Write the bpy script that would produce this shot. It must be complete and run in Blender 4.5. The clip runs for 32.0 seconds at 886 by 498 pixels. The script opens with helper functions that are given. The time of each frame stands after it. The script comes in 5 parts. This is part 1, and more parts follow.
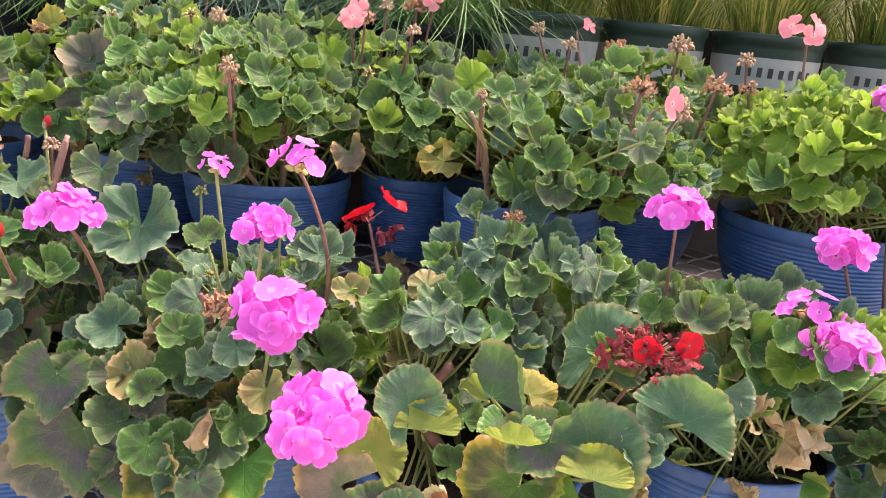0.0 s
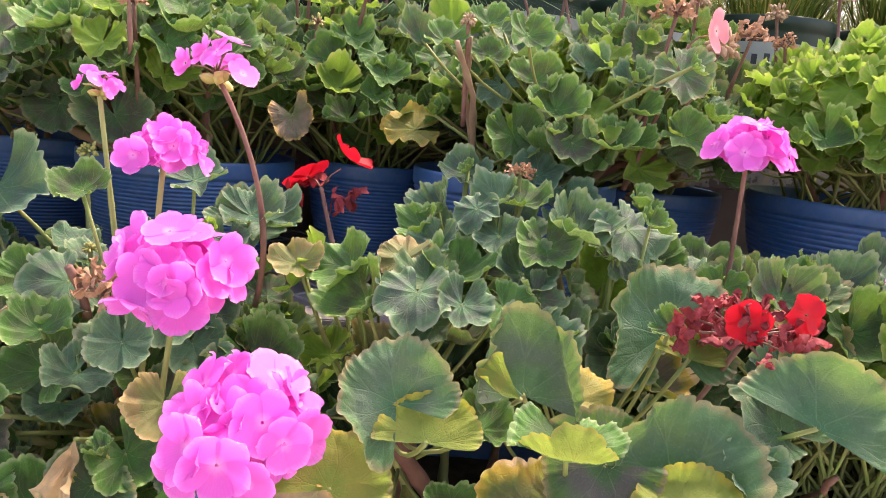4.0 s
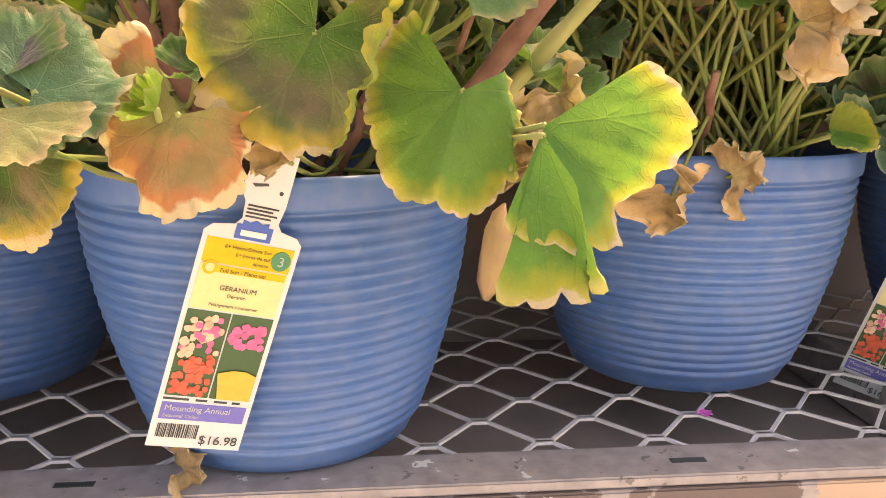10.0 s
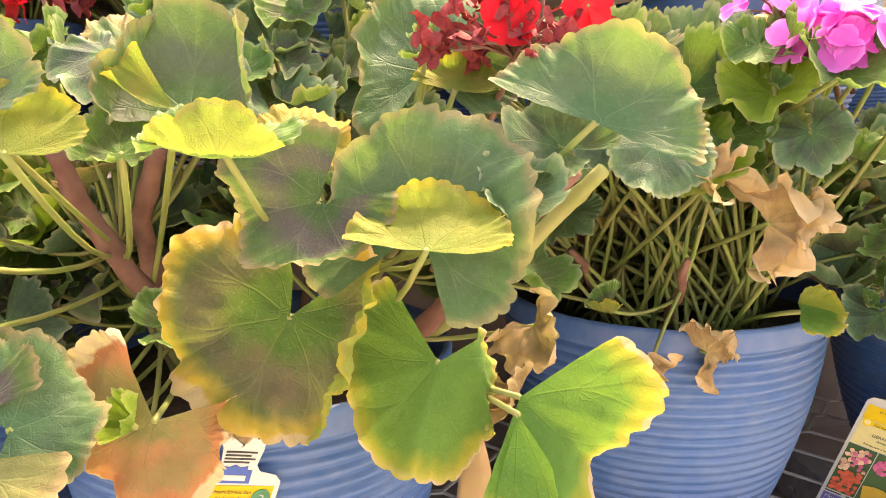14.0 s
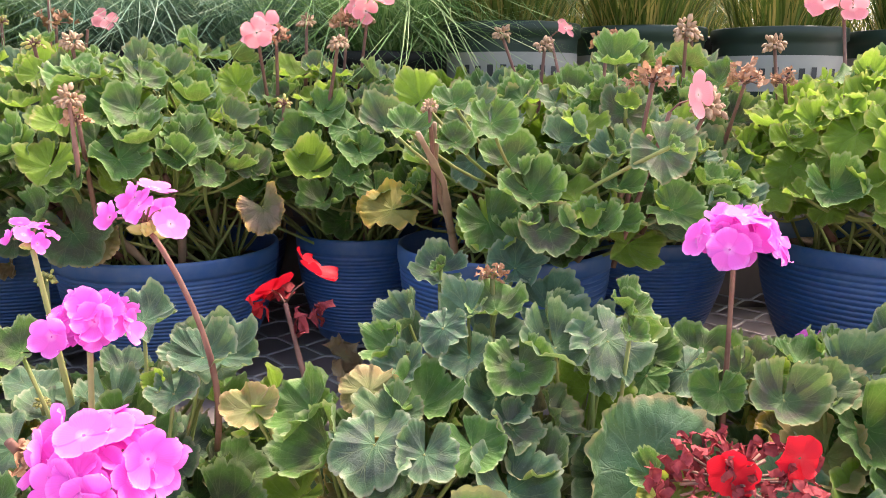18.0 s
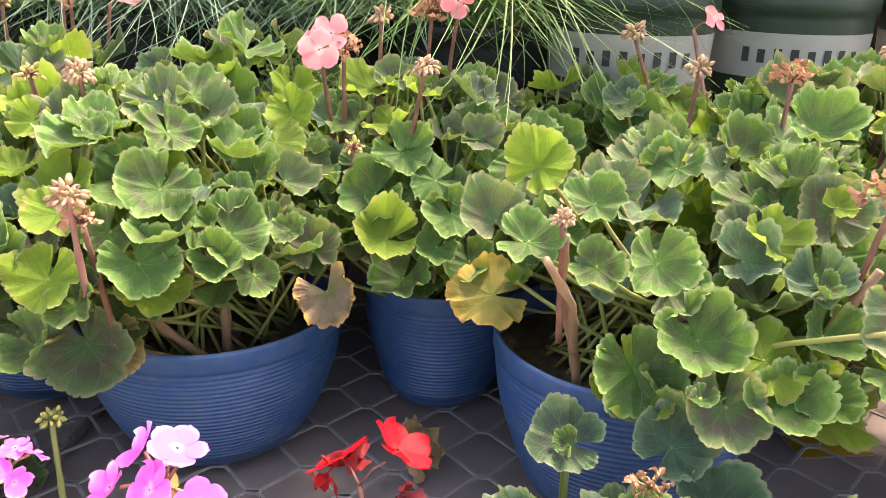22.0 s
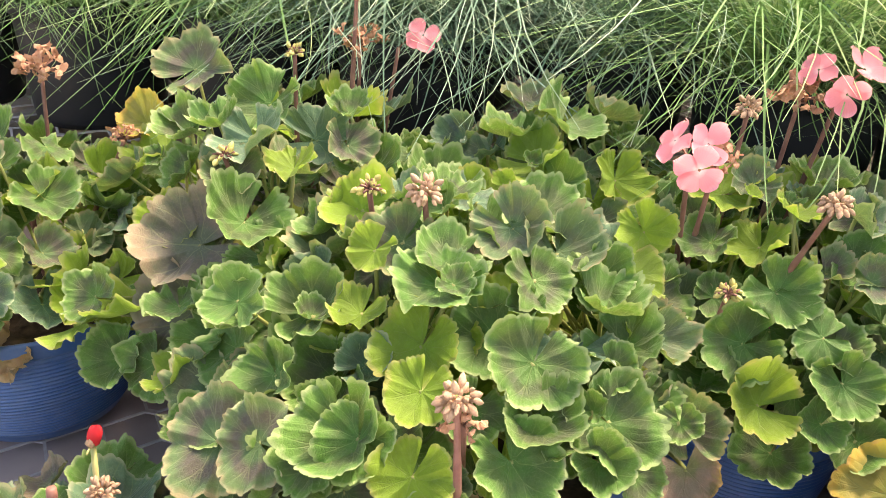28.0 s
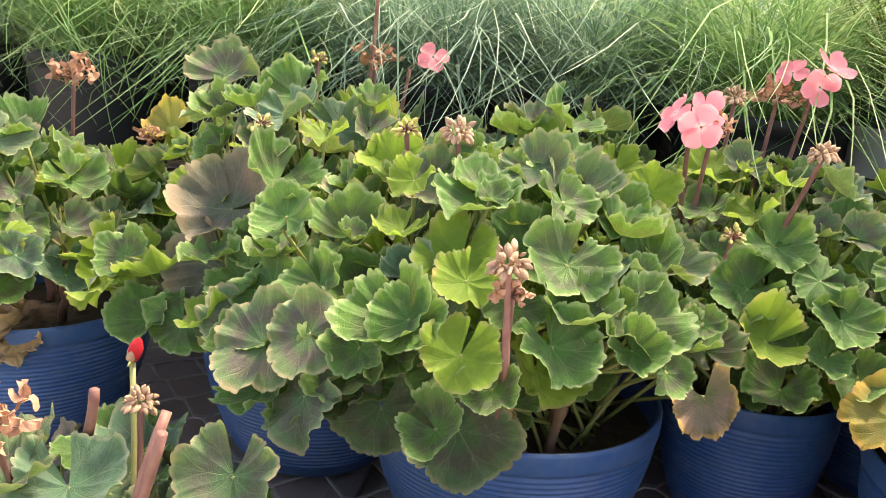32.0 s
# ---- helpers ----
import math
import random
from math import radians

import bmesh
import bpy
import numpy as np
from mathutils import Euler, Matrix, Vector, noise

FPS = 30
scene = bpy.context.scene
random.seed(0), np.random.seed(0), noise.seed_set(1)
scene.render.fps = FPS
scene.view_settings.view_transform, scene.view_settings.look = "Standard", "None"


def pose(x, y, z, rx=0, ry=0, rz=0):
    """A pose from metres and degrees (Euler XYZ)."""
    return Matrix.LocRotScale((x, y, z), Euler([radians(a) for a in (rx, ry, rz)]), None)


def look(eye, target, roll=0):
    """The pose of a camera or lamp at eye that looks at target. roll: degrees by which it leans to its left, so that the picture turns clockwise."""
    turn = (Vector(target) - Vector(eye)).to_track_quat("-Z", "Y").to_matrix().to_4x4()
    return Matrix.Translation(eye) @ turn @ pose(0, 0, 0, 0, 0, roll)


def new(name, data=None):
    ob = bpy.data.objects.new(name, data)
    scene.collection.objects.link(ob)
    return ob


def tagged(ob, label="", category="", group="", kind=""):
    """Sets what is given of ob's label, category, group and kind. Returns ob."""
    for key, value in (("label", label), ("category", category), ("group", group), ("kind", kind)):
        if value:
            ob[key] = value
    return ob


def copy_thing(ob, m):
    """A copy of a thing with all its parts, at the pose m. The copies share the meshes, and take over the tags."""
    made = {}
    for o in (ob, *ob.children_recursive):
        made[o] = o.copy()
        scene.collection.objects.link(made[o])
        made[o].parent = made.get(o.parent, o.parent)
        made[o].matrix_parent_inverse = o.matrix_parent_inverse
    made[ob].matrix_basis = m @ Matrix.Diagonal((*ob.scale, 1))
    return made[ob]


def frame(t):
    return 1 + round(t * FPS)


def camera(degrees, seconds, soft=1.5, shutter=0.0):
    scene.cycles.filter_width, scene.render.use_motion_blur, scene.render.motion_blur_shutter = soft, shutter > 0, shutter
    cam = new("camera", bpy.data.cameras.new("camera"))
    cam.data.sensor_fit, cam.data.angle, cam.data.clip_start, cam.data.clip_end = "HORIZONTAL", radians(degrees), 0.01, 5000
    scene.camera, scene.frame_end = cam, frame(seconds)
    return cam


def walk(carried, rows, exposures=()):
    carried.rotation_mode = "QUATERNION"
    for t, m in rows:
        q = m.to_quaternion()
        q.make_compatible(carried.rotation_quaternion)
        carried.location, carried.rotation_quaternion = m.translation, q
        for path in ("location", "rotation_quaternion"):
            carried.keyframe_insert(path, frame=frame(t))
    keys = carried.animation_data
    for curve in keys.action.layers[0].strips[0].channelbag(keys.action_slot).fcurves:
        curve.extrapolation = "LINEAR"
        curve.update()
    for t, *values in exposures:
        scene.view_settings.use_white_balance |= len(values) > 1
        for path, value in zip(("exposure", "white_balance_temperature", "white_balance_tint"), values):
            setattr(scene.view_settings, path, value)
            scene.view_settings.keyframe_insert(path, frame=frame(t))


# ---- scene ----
cam = camera(57.4, 32.0, 0.9)
PATH = [
    (0, (0.1144, 0.028, 1.2007), (0.0342, 1.9475, 0.6449), 5.52),
    (0.5, (0.0977, 0.061, 1.177), (0.0165, 1.9805, 0.6213), 5.42),
    (1, (0.0682, 0.097, 1.1609), (0.0021, 2.0169, 0.6046), 5.12),
    (1.5, (0.0326, 0.125, 1.1644), (-0.0085, 2.0431, 0.5995), 4.44),
    (2, (0.0167, 0.153, 1.1628), (-0.0073, 2.08, 0.6278), 4.21),
    (2.5, (0.036, 0.196, 1.1306), (0.0191, 2.1566, 0.736), 4.21),
    (4.5, (0.0855, 0.28, 0.9878), (0.136, 2.2476, 0.6329), 5.69),
    (5, (0.091, 0.287, 0.9522), (0.1233, 2.2552, 0.5986), 5.09),
    (5.5, (0.0899, 0.288, 0.933), (0.1141, 2.2507, 0.5493), 4.41),
    (6, (0.0973, 0.281, 0.9096), (0.1163, 2.2421, 0.5177), 3.81),
    (6.5, (0.1027, 0.279, 0.885), (0.1155, 2.2426, 0.5053), 3.31),
    (7, (0.1144, 0.274, 0.8691), (0.1291, 2.2337, 0.4696), 2.92),
    (7.5, (0.1353, 0.267, 0.8611), (0.1594, 2.2172, 0.4183), 2.55),
    (8, (0.1684, 0.277, 0.8413), (0.223, 2.2257, 0.3946), 2.05),
    (8.5, (0.2017, 0.294, 0.8095), (0.2763, 2.2448, 0.3748), 1.54),
    (9, (0.2148, 0.311, 0.7796), (0.305, 2.2619, 0.3485), 1.14),
    (9.5, (0.2213, 0.328, 0.7541), (0.3236, 2.2761, 0.3131), 0.84),
    (10, (0.2238, 0.342, 0.7393), (0.3294, 2.2915, 0.3055), 0.64),
    (10.5, (0.2254, 0.356, 0.7234), (0.3347, 2.3039, 0.2831), 0.34),
    (11, (0.2214, 0.371, 0.7129), (0.3467, 2.318, 0.2732), 0.14),
    (11.5, (0.2206, 0.375, 0.7109), (0.3526, 2.3225, 0.2749), -0.07),
    (12, (0.2207, 0.374, 0.7199), (0.3632, 2.3263, 0.31), -0.28),
    (12.5, (0.2164, 0.372, 0.7436), (0.3703, 2.3268, 0.3498), -0.5),
    (13, (0.2189, 0.373, 0.778), (0.3794, 2.3302, 0.399), -0.51),
    (13.5, (0.2216, 0.372, 0.8115), (0.3827, 2.328, 0.4264), -0.5),
    (14, (0.2269, 0.366, 0.8693), (0.3831, 2.3157, 0.4518), -0.28),
    (14.5, (0.2288, 0.353, 0.9308), (0.3583, 2.2992, 0.4886), -0.86),
    (16.5, (0.143, 0.357, 1.0056), (0.1837, 2.3145, 0.5975), -0.68),
    (17, (0.1324, 0.344, 1.0407), (0.1482, 2.3076, 0.6613), 0.11),
    (17.5, (0.1367, 0.347, 1.0884), (0.123, 2.3093, 0.7022), 0.21),
    (18, (0.1362, 0.338, 1.1235), (0.077, 2.298, 0.7297), 0.31),
    (18.5, (0.1459, 0.332, 1.1576), (0.083, 2.2932, 0.7705), 0.5),
    (19, (0.1464, 0.326, 1.1828), (0.0627, 2.2857, 0.7924), 0.7),
    (19.5, (0.138, 0.315, 1.2161), (0.0245, 2.2727, 0.823), 0.9),
    (20, (0.1185, 0.364, 1.2202), (-0.014, 2.3164, 0.8071), 1.0),
    (20.5, (0.1061, 0.432, 1.2341), (-0.0328, 2.3803, 0.8043), 1.31),
    (21, (0.0969, 0.494, 1.2553), (-0.0539, 2.4316, 0.783), 1.34),
    (21.5, (0.0871, 0.552, 1.2633), (-0.0688, 2.4496, 0.651), 1.45),
    (22, (0.0683, 0.589, 1.2705), (-0.1042, 2.4551, 0.5719), 1.23),
    (22.5, (0.0401, 0.624, 1.2908), (-0.1235, 2.468, 0.5338), 1.61),
    (23, (0.0139, 0.647, 1.3123), (-0.1557, 2.4682, 0.5034), 1.88),
    (23.5, (-0.0057, 0.662, 1.3274), (-0.1778, 2.448, 0.444), 2.29),
    (24, (-0.0228, 0.672, 1.3478), (-0.2038, 2.4303, 0.4121), 2.78),
    (24.5, (-0.0411, 0.674, 1.3701), (-0.2478, 2.405, 0.3898), 2.94),
    (25, (-0.0627, 0.677, 1.385), (-0.3805, 2.3643, 0.3593), 1.45),
    (25.5, (-0.0848, 0.68, 1.3949), (-0.4507, 2.3374, 0.3371), 0.97),
    (27.5, (-0.1423, 0.717, 1.3771), (-0.5765, 2.4124, 0.409), 2.62),
    (28, (-0.1497, 0.722, 1.3703), (-0.5978, 2.4771, 0.5226), 3.03),
    (28.5, (-0.1548, 0.722, 1.3507), (-0.6122, 2.5407, 0.6556), 3.34),
    (29, (-0.1562, 0.718, 1.3245), (-0.6099, 2.5722, 0.7277), 3.66),
    (29.5, (-0.1525, 0.71, 1.3077), (-0.5926, 2.5802, 0.7522), 3.84),
    (30, (-0.1532, 0.695, 1.2946), (-0.5772, 2.5775, 0.7688), 3.73),
    (30.5, (-0.1567, 0.68, 1.2792), (-0.5705, 2.5673, 0.7625), 3.63),
    (31, (-0.163, 0.67, 1.2615), (-0.5598, 2.5638, 0.7554), 3.94),
    (31.5, (-0.1662, 0.653, 1.2441), (-0.5519, 2.5515, 0.7472), 4.34),
    (32, (-0.1752, 0.621, 1.2331), (-0.5613, 2.5205, 0.7402), 4.63),
]
walk(cam, [(t, look(eye, target, roll)) for t, eye, target, roll in PATH], [(0, 1.98, 7300, 19), (5, 1.95, 7300, 19), (7, 2.0, 8100, 20), (8, 2.18, 9100, 20), (9, 2.15, 9500, 21), (10, 2.4, 10300, 22), (13, 2.45, 10500, 21), (14.5, 2.65, 10000, 19), (17, 2.15, 7200, 19), (20, 2.1, 7400, 20), (22, 2.45, 8200, 19), (25.5, 2.42, 8300, 19), (28, 2.3, 8200, 19), (30, 2.1, 7900, 18), (32, 2.2, 7900, 18)])

# ---- light ----
world = bpy.data.worlds.new("sky")
scene.world = world
world.use_nodes = True
wn = world.node_tree.nodes
sky = wn.new("ShaderNodeTexSky")
sky.sky_type, sky.sun_disc = "NISHITA", False
sky.dust_density, sky.ozone_density = 4.0, 0.6
sky.sun_elevation, sky.sun_rotation = radians(58), radians(35)
wn["Background"].inputs["Strength"].default_value = 0.15
world.node_tree.links.new(sky.outputs[0], wn["Background"].inputs["Color"])
sun = new("sun", bpy.data.lights.new("sun", "SUN"))
sun.data.energy, sun.data.angle, sun.data.color = 1.65, radians(11.0), (1.0, 0.94, 0.84)
sun.matrix_world = look((0.75, 0.75, 2.1), (0, 0, 0))

# ---- materials ----
rnd = random.Random(7)


def nodes(name):
    m = bpy.data.materials.new(name)
    m.use_nodes = True
    return m, m.node_tree.nodes, m.node_tree.links, m.node_tree.nodes["Principled BSDF"]


def mth(n, l, op, a, b=None, c=None):
    x = n.new("ShaderNodeMath")
    x.operation = op
    for i, v in enumerate((a, b, c)):
        if v is None:
            continue
        if isinstance(v, (int, float)):
            x.inputs[i].default_value = v
        else:
            l.new(v, x.inputs[i])
    return x.outputs[0]


def mixc(n, l, f, a, b, how="MIX"):
    x = n.new("ShaderNodeMix")
    x.data_type, x.blend_type = "RGBA", how
    for s, v in ((x.inputs[0], f), (x.inputs[6], a), (x.inputs[7], b)):
        if isinstance(v, (int, float)):
            s.default_value = v
        elif isinstance(v, tuple):
            s.default_value = (*v, 1)
        else:
            l.new(v, s)
    return x.outputs[2]


def ramp(n, l, f, *stops):
    x = n.new("ShaderNodeValToRGB")
    e = x.color_ramp.elements
    while len(e) < len(stops):
        e.new(0.5)
    for s, (p, c) in zip(e, stops):
        s.position, s.color = p, (*c, 1) if isinstance(c, tuple) else (c, c, c, 1)
    l.new(f, x.inputs[0])
    return x.outputs[0]


def noise_of(n, l, scale, detail=4.0, coord="Object", rough=0.55, seed=True):
    tc = n.new("ShaderNodeTexCoord")
    t = n.new("ShaderNodeTexNoise")
    t.noise_dimensions = "4D"
    t.inputs["Scale"].default_value, t.inputs["Detail"].default_value, t.inputs["Roughness"].default_value = scale, detail, rough
    l.new(tc.outputs[coord], t.inputs["Vector"])
    if seed:
        oi = n.new("ShaderNodeObjectInfo")
        l.new(mth(n, l, "MULTIPLY", oi.outputs["Random"], 40.0), t.inputs["W"])
    return t.outputs["Fac"]


def bump(n, l, bsdf, h, strength=0.3, dist=0.002):
    b = n.new("ShaderNodeBump")
    b.inputs["Strength"].default_value, b.inputs["Distance"].default_value = strength, dist
    l.new(h, b.inputs["Height"])
    l.new(b.outputs[0], bsdf.inputs["Normal"])
    return b.outputs[0]


def leaf_mat(name, inner, outer, zone, zone_amt, edge, edge_at, thin=0.24, rough=0.5, blotch=None, halo=None, rim=(0.34, 0.37, 0.21), rim_amt=0.6, vein_tint=(0.32, 0.40, 0.15)):
    """Zonal leaf: v of the UV map is the radius, u the angle."""
    m, n, l, p = nodes(name)
    uv = n.new("ShaderNodeUVMap")
    sep = n.new("ShaderNodeSeparateXYZ")
    l.new(uv.outputs[0], sep.inputs[0])
    u, v = sep.outputs[0], sep.outputs[1]
    big, mid, fine = noise_of(n, l, 1.7, 3), noise_of(n, l, 6.5, 4), noise_of(n, l, 38, 3)
    tc = n.new("ShaderNodeTexCoord")
    vo = n.new("ShaderNodeTexVoronoi")
    vo.feature = "DISTANCE_TO_EDGE"
    vo.inputs["Scale"].default_value = 9.0
    wob = n.new("ShaderNodeVectorMath")
    wob.operation = "ADD"
    wn_ = n.new("ShaderNodeTexNoise")
    wn_.inputs["Scale"].default_value = 5.0
    l.new(tc.outputs["Object"], wn_.inputs["Vector"])
    sc = n.new("ShaderNodeVectorMath")
    sc.operation = "SCALE"
    sc.inputs["Scale"].default_value = 0.25
    l.new(wn_.outputs["Color"], sc.inputs[0])
    l.new(tc.outputs["Object"], wob.inputs[0])
    l.new(sc.outputs[0], wob.inputs[1])
    l.new(wob.outputs[0], vo.inputs["Vector"])
    net = ramp(n, l, vo.outputs["Distance"], (0.0, 1.0), (0.10, 0.0))
    oi = n.new("ShaderNodeObjectInfo")
    rn = oi.outputs["Random"]
    base = mixc(n, l, ramp(n, l, mth(n, l, "ADD", mth(n, l, "MULTIPLY", v, 0.8), mth(n, l, "MULTIPLY", mth(n, l, "SUBTRACT", big, 0.5), 0.9)), (0.15, 0.0), (0.85, 1.0)), inner, outer)
    base = mixc(n, l, mth(n, l, "MULTIPLY", ramp(n, l, rn, (0.45, 0.0), (1.0, 1.0)), 0.25), base, (0.14, 0.20, 0.04))
    base = mixc(n, l, ramp(n, l, mid, (0.35, 0.0), (0.7, 0.4)), base, tuple(c * 0.55 for c in inner))
    if blotch:
        base = mixc(n, l, ramp(n, l, mth(n, l, "ADD", big, mth(n, l, "MULTIPLY", v, 0.25)), (0.62, 0.0), (0.8, 0.85)), base, blotch)
    vz = mth(n, l, "ADD", v, mth(n, l, "MULTIPLY", mth(n, l, "SUBTRACT", big, 0.5), 0.7))
    band = ramp(n, l, vz, (0.26, 0.0), (0.46, 1.0), (0.6, 1.0), (0.84, 0.0))
    base = mixc(n, l, mth(n, l, "MULTIPLY", band, mth(n, l, "MINIMUM", mth(n, l, "MULTIPLY", zone_amt, mth(n, l, "ADD", 0.3, rn)), 0.95)), base, zone)
    spoke = mth(n, l, "ABSOLUTE", mth(n, l, "SUBTRACT", mth(n, l, "FRACT", mth(n, l, "MULTIPLY", u, 7.0)), 0.5))
    vein = ramp(n, l, mth(n, l, "MULTIPLY", spoke, mth(n, l, "ADD", v, 0.1)), (0.0, 1.0), (0.02, 0.0))
    arm = mth(n, l, "MULTIPLY", mth(n, l, "MAXIMUM", mth(n, l, "SUBTRACT", v, 0.40), 0.0), 0.62)
    twig = ramp(n, l, mth(n, l, "MULTIPLY", mth(n, l, "ABSOLUTE", mth(n, l, "SUBTRACT", spoke, arm)), v), (0.0, 1.0), (0.022, 0.0))
    twig = mth(n, l, "MULTIPLY", twig, ramp(n, l, v, (0.42, 0.0), (0.5, 0.75), (0.95, 0.3)))
    vein = mth(n, l, "MAXIMUM", mth(n, l, "MULTIPLY", vein, mth(n, l, "SUBTRACT", 1.15, v)), twig)
    base = mixc(n, l, mth(n, l, "MULTIPLY", vein, 0.34), base, vein_tint)
    base = mixc(n, l, mth(n, l, "MULTIPLY", net, 0.07), base, vein_tint)
    base = mixc(n, l, ramp(n, l, v, (0.91, 0.0), (0.95, 0.3), (0.975, rim_amt)), base, rim)
    ve = mth(n, l, "ADD", v, mth(n, l, "MULTIPLY", mth(n, l, "SUBTRACT", mth(n, l, "ADD", mth(n, l, "MULTIPLY", big, 0.75), mth(n, l, "MULTIPLY", mid, 0.25)), 0.5), 0.7))
    if halo:
        base = mixc(n, l, ramp(n, l, ve, (edge_at - 0.24, 0.0), (edge_at - 0.04, 0.85)), base, halo)
    base = mixc(n, l, ramp(n, l, ve, (edge_at - (0.03 if halo else 0.22), 0.0), (edge_at, 0.55), (edge_at + 0.02, 1.0)), base, edge)
    base = mixc(n, l, ramp(n, l, fine, (0.56, 0.0), (0.74, 0.2)), base, (0.34, 0.35, 0.26))
    l.new(base, p.inputs["Base Color"])
    l.new(ramp(n, l, mid, (0.3, rough - 0.1), (0.7, rough + 0.14)), p.inputs["Roughness"])
    p.inputs["Specular IOR Level"].default_value = 0.2
    h = mth(n, l, "ADD", mth(n, l, "ADD", mth(n, l, "MULTIPLY", vein, -0.5), mth(n, l, "MULTIPLY", net, -0.16)), mth(n, l, "ADD", mth(n, l, "MULTIPLY", mid, 0.7), mth(n, l, "MULTIPLY", fine, 0.25)))
    p.inputs["Sheen Weight"].default_value, p.inputs["Sheen Roughness"].default_value = 0.09, 0.45
    nrm = bump(n, l, p, h, 0.5, 0.0018)
    tr = n.new("ShaderNodeBsdfTranslucent")
    l.new(mixc(n, l, 0.45, base, (0.26, 0.42, 0.04), "MIX"), tr.inputs["Color"])
    l.new(nrm, tr.inputs["Normal"])
    mx = n.new("ShaderNodeMixShader")
    mx.inputs[0].default_value = thin
    l.new(p.outputs[0], mx.inputs[1])
    l.new(tr.outputs[0], mx.inputs[2])
    l.new(mx.outputs[0], n["Material Output"].inputs["Surface"])
    return m


def plain(name, a, b, scale=40.0, rough=0.6, bmp=0.3, thin=0.0, metal=0.0, tone=None, spec=0.35):
    m, n, l, p = nodes(name)
    f = noise_of(n, l, scale)
    col = mixc(n, l, ramp(n, l, f, (0.3, 0.0), (0.7, 1.0)), a, b)
    oi = n.new("ShaderNodeObjectInfo")
    hs = n.new("ShaderNodeHueSaturation")
    l.new(col, hs.inputs["Color"])
    l.new(mth(n, l, "ADD", 0.8, mth(n, l, "MULTIPLY", oi.outputs["Random"], 0.4)), hs.inputs["Value"])
    col = hs.outputs[0]
    l.new(col, p.inputs["Base Color"])
    p.inputs["Roughness"].default_value, p.inputs["Metallic"].default_value = rough, metal
    p.inputs["Specular IOR Level"].default_value = spec
    bump(n, l, p, noise_of(n, l, scale * 4), bmp, 0.001)
    if thin:
        tr = n.new("ShaderNodeBsdfTranslucent")
        l.new(col, tr.inputs["Color"])
        mx = n.new("ShaderNodeMixShader")
        mx.inputs[0].default_value = thin
        l.new(p.outputs[0], mx.inputs[1])
        l.new(tr.outputs[0], mx.inputs[2])
        l.new(mx.outputs[0], n["Material Output"].inputs["Surface"])
    return m


GREEN = leaf_mat("leaf_green", (0.056, 0.155, 0.032), (0.096, 0.225, 0.045), (0.055, 0.070, 0.036), 0.8, (0.26, 0.36, 0.14), 1.14)
ZONED = leaf_mat("leaf_zoned", (0.065, 0.135, 0.058), (0.110, 0.185, 0.080), (0.085, 0.072, 0.062), 1.1, (0.28, 0.24, 0.13), 1.1)
LIME = leaf_mat("leaf_lime", (0.18, 0.325, 0.035), (0.27, 0.42, 0.05), (0.12, 0.20, 0.03), 0.4, (0.40, 0.38, 0.12), 1.1, 0.5)
BLUISH = leaf_mat("leaf_bluish", (0.060, 0.145, 0.080), (0.100, 0.195, 0.112), (0.050, 0.072, 0.060), 0.9, (0.26, 0.30, 0.20), 1.12)
UNDER = leaf_mat("leaf_underside", (0.20, 0.265, 0.055), (0.30, 0.335, 0.065), (0.29, 0.25, 0.065), 0.5, (0.50, 0.28, 0.10), 1.16, 0.45, 0.55, None, (0.42, 0.34, 0.05), rim=(0.26, 0.15, 0.12), rim_amt=0.5, vein_tint=(0.36, 0.24, 0.09))
BROAD = leaf_mat("leaf_broad_grey_green", (0.045, 0.125, 0.065), (0.095, 0.185, 0.075), (0.095, 0.105, 0.095), 0.6, (0.30, 0.26, 0.12), 1.12, 0.28, 0.5, None, None, rim=(0.26, 0.15, 0.12), rim_amt=0.5, vein_tint=(0.20, 0.30, 0.16))
DUSK = leaf_mat("leaf_dusky", (0.035, 0.085, 0.035), (0.075, 0.15, 0.045), (0.080, 0.065, 0.075), 1.3, (0.26, 0.20, 0.10), 1.1, 0.22, 0.5, None, None, rim=(0.26, 0.15, 0.12), rim_amt=0.5, vein_tint=(0.17, 0.22, 0.13))
AGED = leaf_mat("leaf_aged", (0.042, 0.115, 0.020), (0.085, 0.175, 0.024), (0.13, 0.085, 0.06), 0.75, (0.58, 0.40, 0.21), 0.94, 0.3, 0.5, (0.30, 0.18, 0.10), (0.52, 0.33, 0.05), rim=(0.50, 0.30, 0.14), vein_tint=(0.24, 0.27, 0.10))
FRESH = leaf_mat("leaf_fresh_edged", (0.06, 0.19, 0.035), (0.12, 0.29, 0.045), (0.09, 0.20, 0.04), 0.4, (0.58, 0.43, 0.27), 1.00, 0.35, 0.5, None, (0.46, 0.38, 0.05), rim=(0.62, 0.48, 0.36), rim_amt=0.9, vein_tint=(0.14, 0.24, 0.05))
BLUSH = leaf_mat("leaf_blush", (0.15, 0.16, 0.085), (0.33, 0.22, 0.15), (0.20, 0.16, 0.12), 0.7, (0.62, 0.40, 0.13), 1.06, 0.25, 0.5, (0.42, 0.25, 0.19), rim=(0.55, 0.30, 0.10), vein_tint=(0.26, 0.22, 0.13))
OLIVE = leaf_mat("leaf_olive", (0.20, 0.21, 0.07), (0.30, 0.26, 0.10), (0.16, 0.16, 0.07), 0.4, (0.55, 0.40, 0.20), 1.08, 0.25, 0.5, (0.30, 0.20, 0.09), rim=(0.50, 0.30, 0.14))
